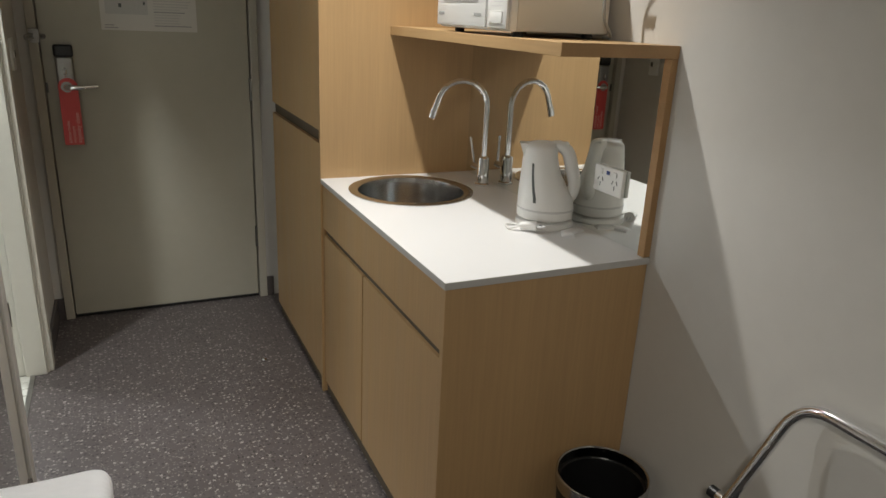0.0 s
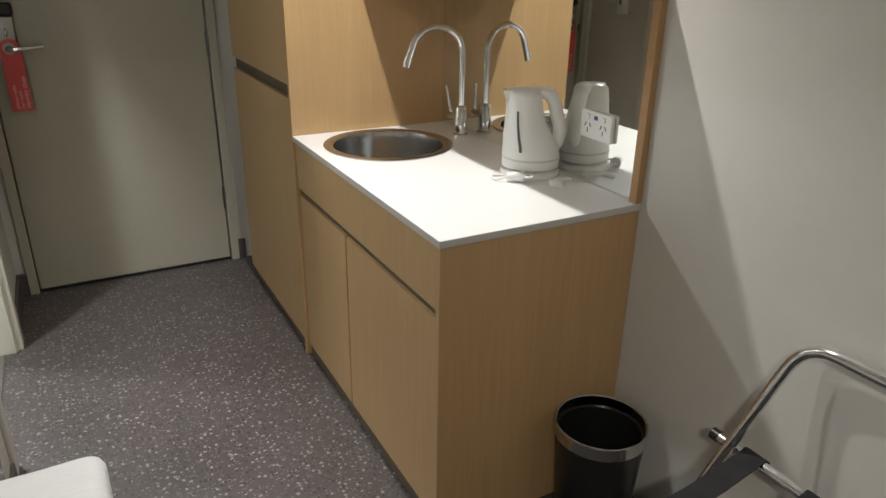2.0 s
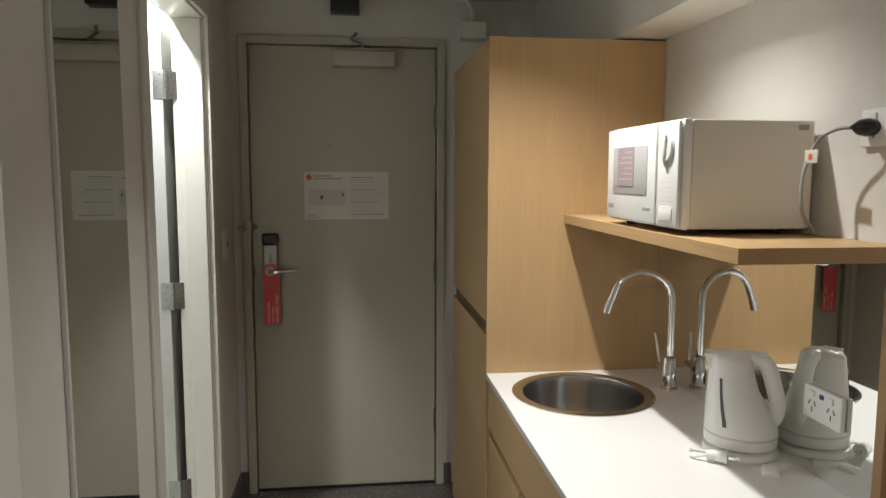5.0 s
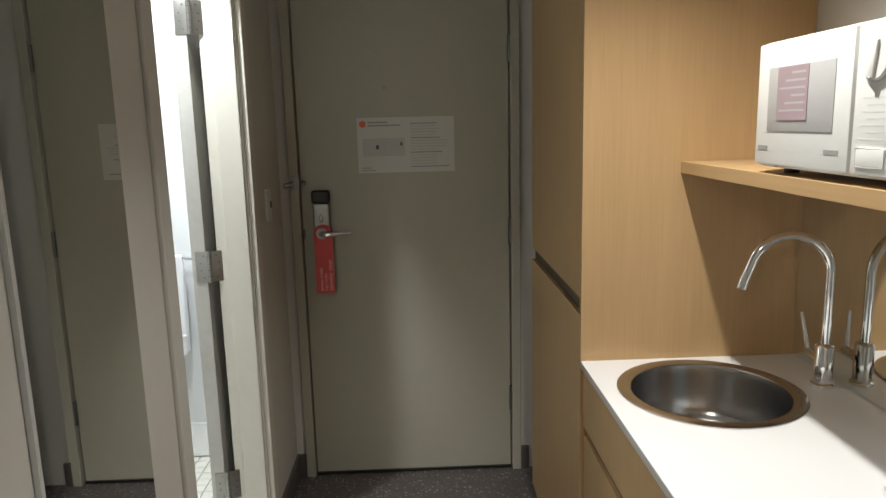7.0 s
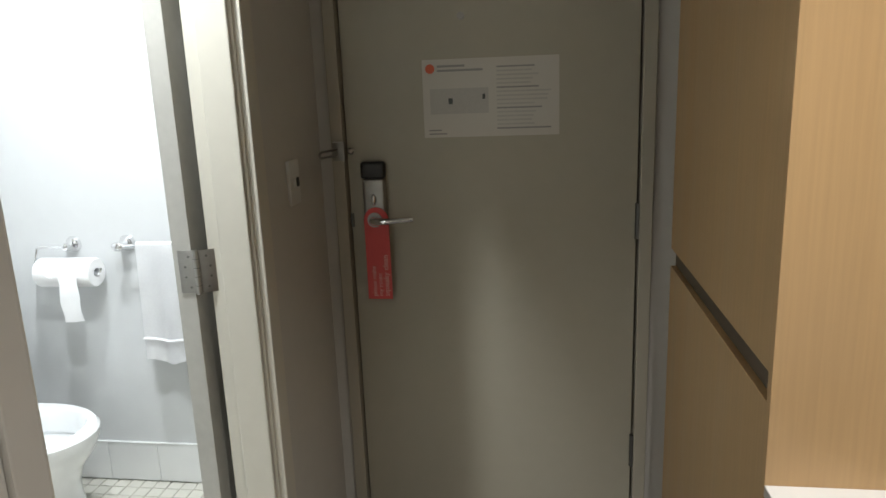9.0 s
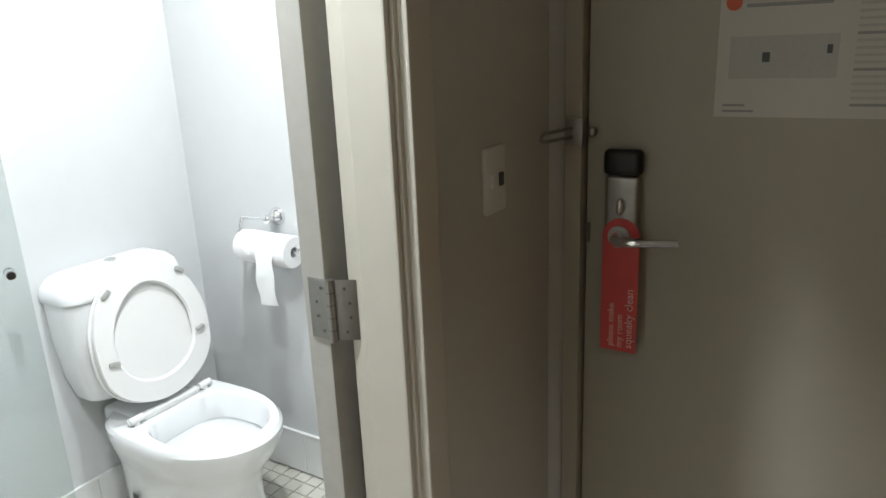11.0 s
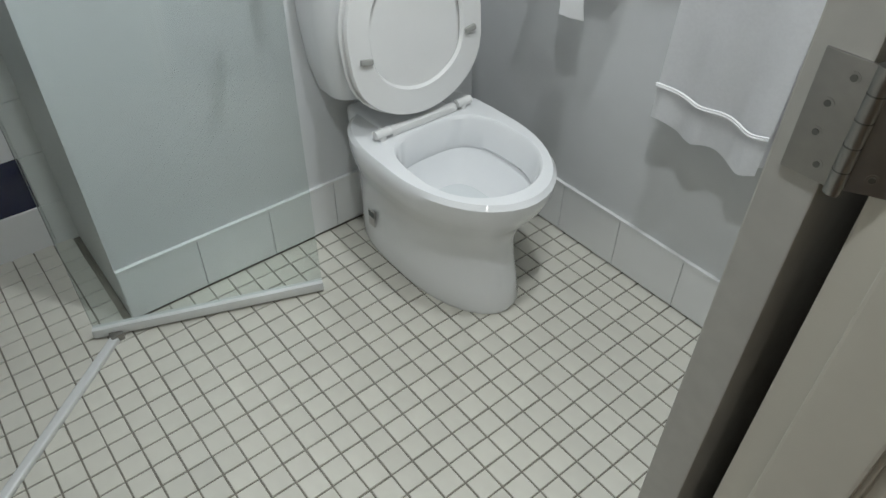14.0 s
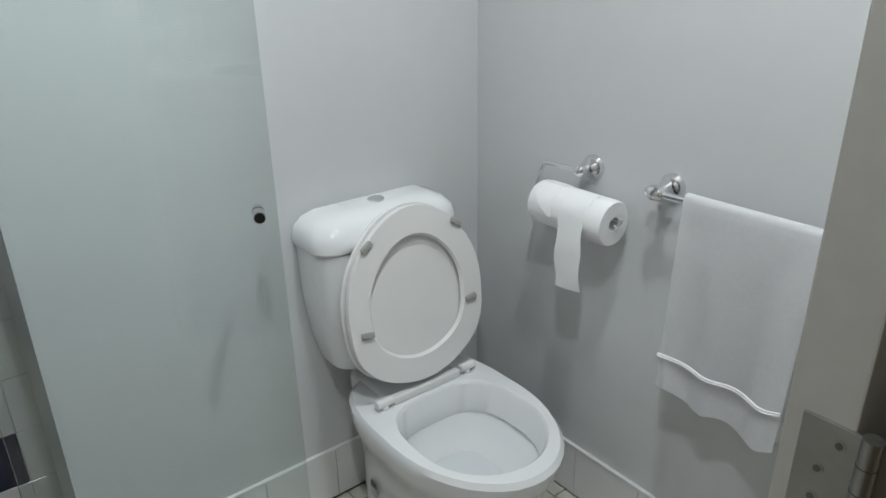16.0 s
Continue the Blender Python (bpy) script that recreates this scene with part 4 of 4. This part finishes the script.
roll = thing("toilet_roll", (-1.945, BY - 0.07, 0.840), "white toilet paper roll with a hanging end", "toilet roll")
rp = [[(x, r * math.cos(a), r * math.sin(a)) for a in np.linspace(0, 2 * math.pi, 33)[:-1]] for x, r in ((-0.105, 0.016), (-0.105, 0.047), (-0.100, 0.050), (0.100, 0.050), (0.105, 0.047), (0.105, 0.016), (-0.105, 0.016))]
part("paper", loft(rp, False, False), TISSUE, roll)
part("core", loft([[(x, 0.0165 * math.cos(a), 0.0165 * math.sin(a)) for a in np.linspace(0, 2 * math.pi, 21)[:-1]] for x in (-0.103, 0.1045)], False, False), CARD, roll)
rings = []
for k in range(17):
    t = k / 16
    if t < 0.35:
        a = radians(90 + 90 * t / 0.35)
        c = Vector((0, 0.0515 * math.cos(a), 0.0515 * math.sin(a)))
    else:
        c = Vector((0, -0.0515 - 0.006 * math.sin((t - 0.35) * 5), -(t - 0.35) / 0.65 * 0.165))
    sl = 0.010 * t
    rings.append([c + Vector((x, e + 0.003 * math.sin(x * 60 + k), sl * x * 8)) for x, e in ((-0.005, 0), (0.030, -0.001), (0.065, 0), (0.065, 0.0012), (0.030, 0.0), (-0.005, 0.0012))])
part("hanging_end", loft(rings), TISSUE, roll)
part("folded_point", loft([[(x, 0.0525 * math.cos(radians(a)), 0.0525 * math.sin(radians(a))) for x in (-0.095 + f, -0.030)] + [(x, 0.0505 * math.cos(radians(a)), 0.0505 * math.sin(radians(a))) for x in (-0.030, -0.095 + f)] for a, f in ((60, 0.0), (100, 0.0), (140, 0.01), (165, 0.025), (190, 0.055))]), TISSUE, roll)


def towel_rail(name, x0, x1, z):
    t = thing(name, ((x0 + x1) / 2, BY, z), "chrome towel rail on the bathroom wall", "towel rail")
    h = (x1 - x0) / 2
    for s in (-h, h):
        part("rose", loft([[(s + r * math.cos(a), -d, r * math.sin(a)) for a in np.linspace(0, 2 * math.pi, 25)[:-1]] for d, r in ((0.0, 0.029), (0.006, 0.029), (0.018, 0.022), (0.032, 0.012), (0.052, 0.011))]), CHROME, t)
        part("finial", ball((s, -0.060, 0), 0.016, (1.5, 1, 1)), CHROME, t)
    part("bar", rod((-h, -0.060, 0), (h, -0.060, 0), 0.008), CHROME, t)
    return t


def hanging_towel(name, where, width, drop, label, turn=0.0, gap=0.014, flare=0.02):
    t = thing(name, where, label, "towel", turn=turn)
    nx, rows = 26, []
    prof = [(0.5 * gap, -drop * (1 - k / 14)) for k in range(14)] + [(gap * 0.5 * math.cos(a), gap * 0.5 * math.sin(a)) for a in np.linspace(0, math.pi, 7)] + [(-0.5 * gap - flare * (k / 20), -drop * k / 20) for k in range(1, 21)]
    bm = bmesh.new()
    for j, (y, z) in enumerate(prof):
        low = max(0, -z / drop)
        rows.append([bm.verts.new((width * (i / nx - 0.5) * (1 - 0.03 * low), y - 0.010 * low * math.sin(i * 0.55 + 1.0) - 0.005 * low * noise.noise(Vector((i * 0.4, z * 9, 2))), z + (0.010 * math.sin(i * 0.5 + 0.6) - 0.018 * i / nx) * low ** 3)) for i in range(nx + 1)])
    for a, b2 in zip(rows, rows[1:]):
        for i in range(nx):
            bm.faces.new((a[i], a[i + 1], b2[i + 1], b2[i]))
    bmesh.ops.solidify(bm, geom=bm.faces[:], thickness=0.006)
    part("cloth", bm, TOWEL, t)
    hem = bmesh.new()
    for zz in (0.80, 0.81):
        pts = [Vector((width * (i / nx - 0.5) * 0.975, -0.5 * gap - flare * zz - 0.010 * zz * math.sin(i * 0.55 + 1.0) - 0.0065, -drop * zz + (0.010 * math.sin(i * 0.5 + 0.6) - 0.018 * i / nx) * zz ** 3)) for i in range(nx + 1)]
        tube(pts, 0.0024, 6, bm=hem)
    part("woven_border", hem, TOWEL, t, "woven border band")
    return t


towel_rail("towel_rail", -1.755, -1.31, 0.928)
hanging_towel("hand_towel", (-1.553, BY - 0.060, 0.934), 0.262, 0.405, "white terry hand towel hung over the rail", gap=0.024)
tr2 = thing("towel_hook", (-1.99, 0.52, 1.12), "chrome hook on the short wall beside the shower", "hook")
part("hook_body", tube([(0.0, 0, 0), (0.02, 0, -0.005), (0.035, 0, 0.012)], 0.006), CHROME, tr2)
hanging_towel("bath_towel", (-1.955, 0.52, 1.10), 0.30, 0.62, "white terry bath towel hanging beside the shower", turn=90, gap=0.03)

# shower door
GA = math.degrees(math.atan2(1.604 - 1.09, -2.157 + 2.35))
sd = thing("shower_door", (-2.35, 1.09, 0), "open clear glass pivot shower door with aluminium rail", "shower door", turn=GA)
GL = 0.552
pane = part("pane", box(0, GL, -0.003, 0.003, 0.032, 1.90, 0.001), GLASS, sd, "clear toughened glass pane", smooth=False)
pane.visible_shadow = False
part("bottom_rail", box(-0.004, GL + 0.002, -0.012, 0.012, 0.010, 0.036, 0.003), ALU, sd)
part("seal_strip", box(0.0, GL, -0.004, 0.004, 0.001, 0.010), PALE_GREY, sd)
part("top_rail", box(-0.004, GL + 0.002, -0.012, 0.012, 1.895, 1.93, 0.003), ALU, sd)
kn = part("knob", rod((GL - 0.035, -0.028, 0.925), (GL - 0.035, -0.0035, 0.925), 0.011, 0.013), CHROME, sd, "small chrome door knob")
part("knob_face", rod((GL - 0.035, -0.030, 0.925), (GL - 0.035, -0.028, 0.925), 0.0095), BLACK, kn)
part("knob_back", rod((GL - 0.035, 0.0035, 0.925), (GL - 0.035, 0.028, 0.925), 0.013, 0.011), CHROME, kn)
part("pivot", rod((0.058, 0, -0.002), (0.058, 0, 0.012), 0.012), SATIN, sd)
bar = thing("shower_floor_bar", (-2.318, 1.125, 0), "white aluminium water bar across the shower entrance", "water bar")
d = Vector((-1.985 + 2.318, 0.745 - 1.125, 0))
q = box(0, d.length, -0.011, 0.011, -0.002, 0.014, 0.005, 3)
part("bar", q, ALU, bar).matrix_basis = pose(0, 0, 0, 0, 0, math.degrees(math.atan2(d.y, d.x)))
part("end_block", box(-0.015, 0.012, -0.012, 0.018, -0.002, 0.02, 0.003), SATIN, bar)


# ---- tiles ----
def tile_mesh(name, sx, sy, sz, mat, bevel):
    """Tile lying in its xy plane, bevelled top edge."""
    x, y, i = sx / 2, sy / 2, bevel
    vs = [(-x, -y, 0), (x, -y, 0), (x, y, 0), (-x, y, 0), (-x, -y, sz - i), (x, -y, sz - i), (x, y, sz - i), (-x, y, sz - i), (-x + i, -y + i, sz), (x - i, -y + i, sz), (x - i, y - i, sz), (-x + i, y - i, sz)]
    fs = [(8, 9, 10, 11)] + [(a + o, (a + 1) % 4 + o, (a + 1) % 4 + o + 4, a + o + 4) for o in (0, 4) for a in range(4)]
    me = bpy.data.meshes.new(name)
    me.from_pydata(vs, [], fs)
    me.materials.append(mat)
    return me


def piece(name, me, parent, m):
    ob = new(name, me)
    ob.parent = parent
    ob.matrix_basis = m
    return ob


P150 = 0.1524
wall_tile = tile_mesh("wall_tile", 0.1508, 0.1508, 0.008, TILE_WHITE, 0.0012)
navy_tile = tile_mesh("navy_tile", 0.1508, 0.1508, 0.008, TILE_BLUE, 0.0012)
wall_shower = bpy.data.objects["wall_shower"]
face = Matrix(((0, 0, 1, 0), (1, 0, 0, 0), (0, 1, 0, 0), (0, 0, 0, 1)))
for i in range(7):
    for j in range(-1, 15):
        y, z = 1.044 + (i - 5) * P150, 0.207 + (j - 1) * P150
        if y + 0.07 > RECESS_Y + 0.02 or z > BATH_CEIL:
            continue
        blue = i == 5 and j % 2 == 1
        piece("navy_tile" if blue else "tile", navy_tile if blue else wall_tile, wall_shower, Matrix.Translation((SHOWER_X - 0.008, y, z)) @ face)
strip = tile_mesh("wall_tile_cut", 0.060, 0.1508, 0.008, TILE_WHITE, 0.0012)
for j in range(-1, 15):
    z = 0.207 + (j - 1) * P150
    if z < BATH_CEIL:
        piece("tile", strip, wall_shower, Matrix.Translation((SHOWER_X - 0.008, 1.1515, z)) @ face)
skirt_tile = tile_mesh("skirting_tile", 0.1985, 0.150, 0.008, TILE_WHITE, 0.0012)
wall_toilet, wall_towel = bpy.data.objects["wall_toilet"], bpy.data.objects["wall_towel"]
for k in range(6):
    y = RECESS_Y + 0.1 + k * 0.2
    if y < BY:
        piece("skirting_tile", skirt_tile, wall_toilet, Matrix.Translation((BX, y, 0.083)) @ face)
face_y = Matrix(((1, 0, 0, 0), (0, 0, -1, 0), (0, 1, 0, 0), (0, 0, 0, 1)))
for k in range(6):
    piece("skirting_tile", skirt_tile, wall_towel, Matrix.Translation((BX + 0.11 + k * 0.2, BY, 0.083)) @ face_y)
for ob, bm in ((wall_toilet, box(BX, BX + 0.010, RECESS_Y, BY, 0.158, 0.164)), (wall_towel, box(BX, IN, BY - 0.010, BY, 0.158, 0.164))):
    part("skirting_bead", bm, TILE_WHITE, ob, smooth=False)

P = 0.0536
mosaic = tile_mesh("mosaic_tile", P - 0.0038, P - 0.0038, 0.0035, TILE_FLOOR, 0.0010)
rng = random.Random(11)
rest_v, rest_f = [], []
src_v = [tuple(v.co) for v in mosaic.vertices]
src_f = [tuple(p.vertices) for p in mosaic.polygons]
spots = []
i0, j0 = -1.766, 1.539
for i in range(-20, 14):
    for j in range(-26, 16):
        x, y = i0 + (i + 0.5) * P, j0 + (j + 0.5) * P
        inside = (BX + 0.01 < x < IN + 0.05 and 0.14 < y < BY - 0.02) or (SHOWER_X < x <= BX + 0.01 and 0.14 < y < RECESS_Y)
        if x > IN - 0.02 and not OPEN0 + 0.02 < y < OPEN1 - 0.02:
            inside = False
        if inside:
            spots.append((x, y))
spots.sort(key=lambda s: abs(s[0] + 1.62) * 1.1 + abs(s[1] - 1.5))
for k, (x, y) in enumerate(spots):
    m = Matrix.Translation((x + rng.uniform(-0.0005, 0.0005), y + rng.uniform(-0.0005, 0.0005), -0.0032 + rng.uniform(-0.0003, 0.0003))) @ Matrix.Rotation(rng.uniform(-0.012, 0.012), 4, "Z")
    if k < 300:
        piece("tile", mosaic, floor_bath, m)
    else:
        o = len(rest_v)
        rest_v += [tuple(m @ Vector(v)) for v in src_v]
        rest_f += [tuple(o + q for q in f) for f in src_f]
me = bpy.data.meshes.new("mosaic_tiles")
me.from_pydata(rest_v, [], rest_f)
me.materials.append(TILE_FLOOR)
mt = new("mosaic_tiles", me)
mt.parent = floor_bath
tagged(mt, "cream mosaic floor tiles", "", "", "stuff")
structure("trim_bath_threshold", box(IN + 0.062, LEFT - 0.0605, OPEN0, OPEN1, -0.01, 0.004, 0.002), SATIN, "metal threshold strip of the bathroom door", "floor trim")
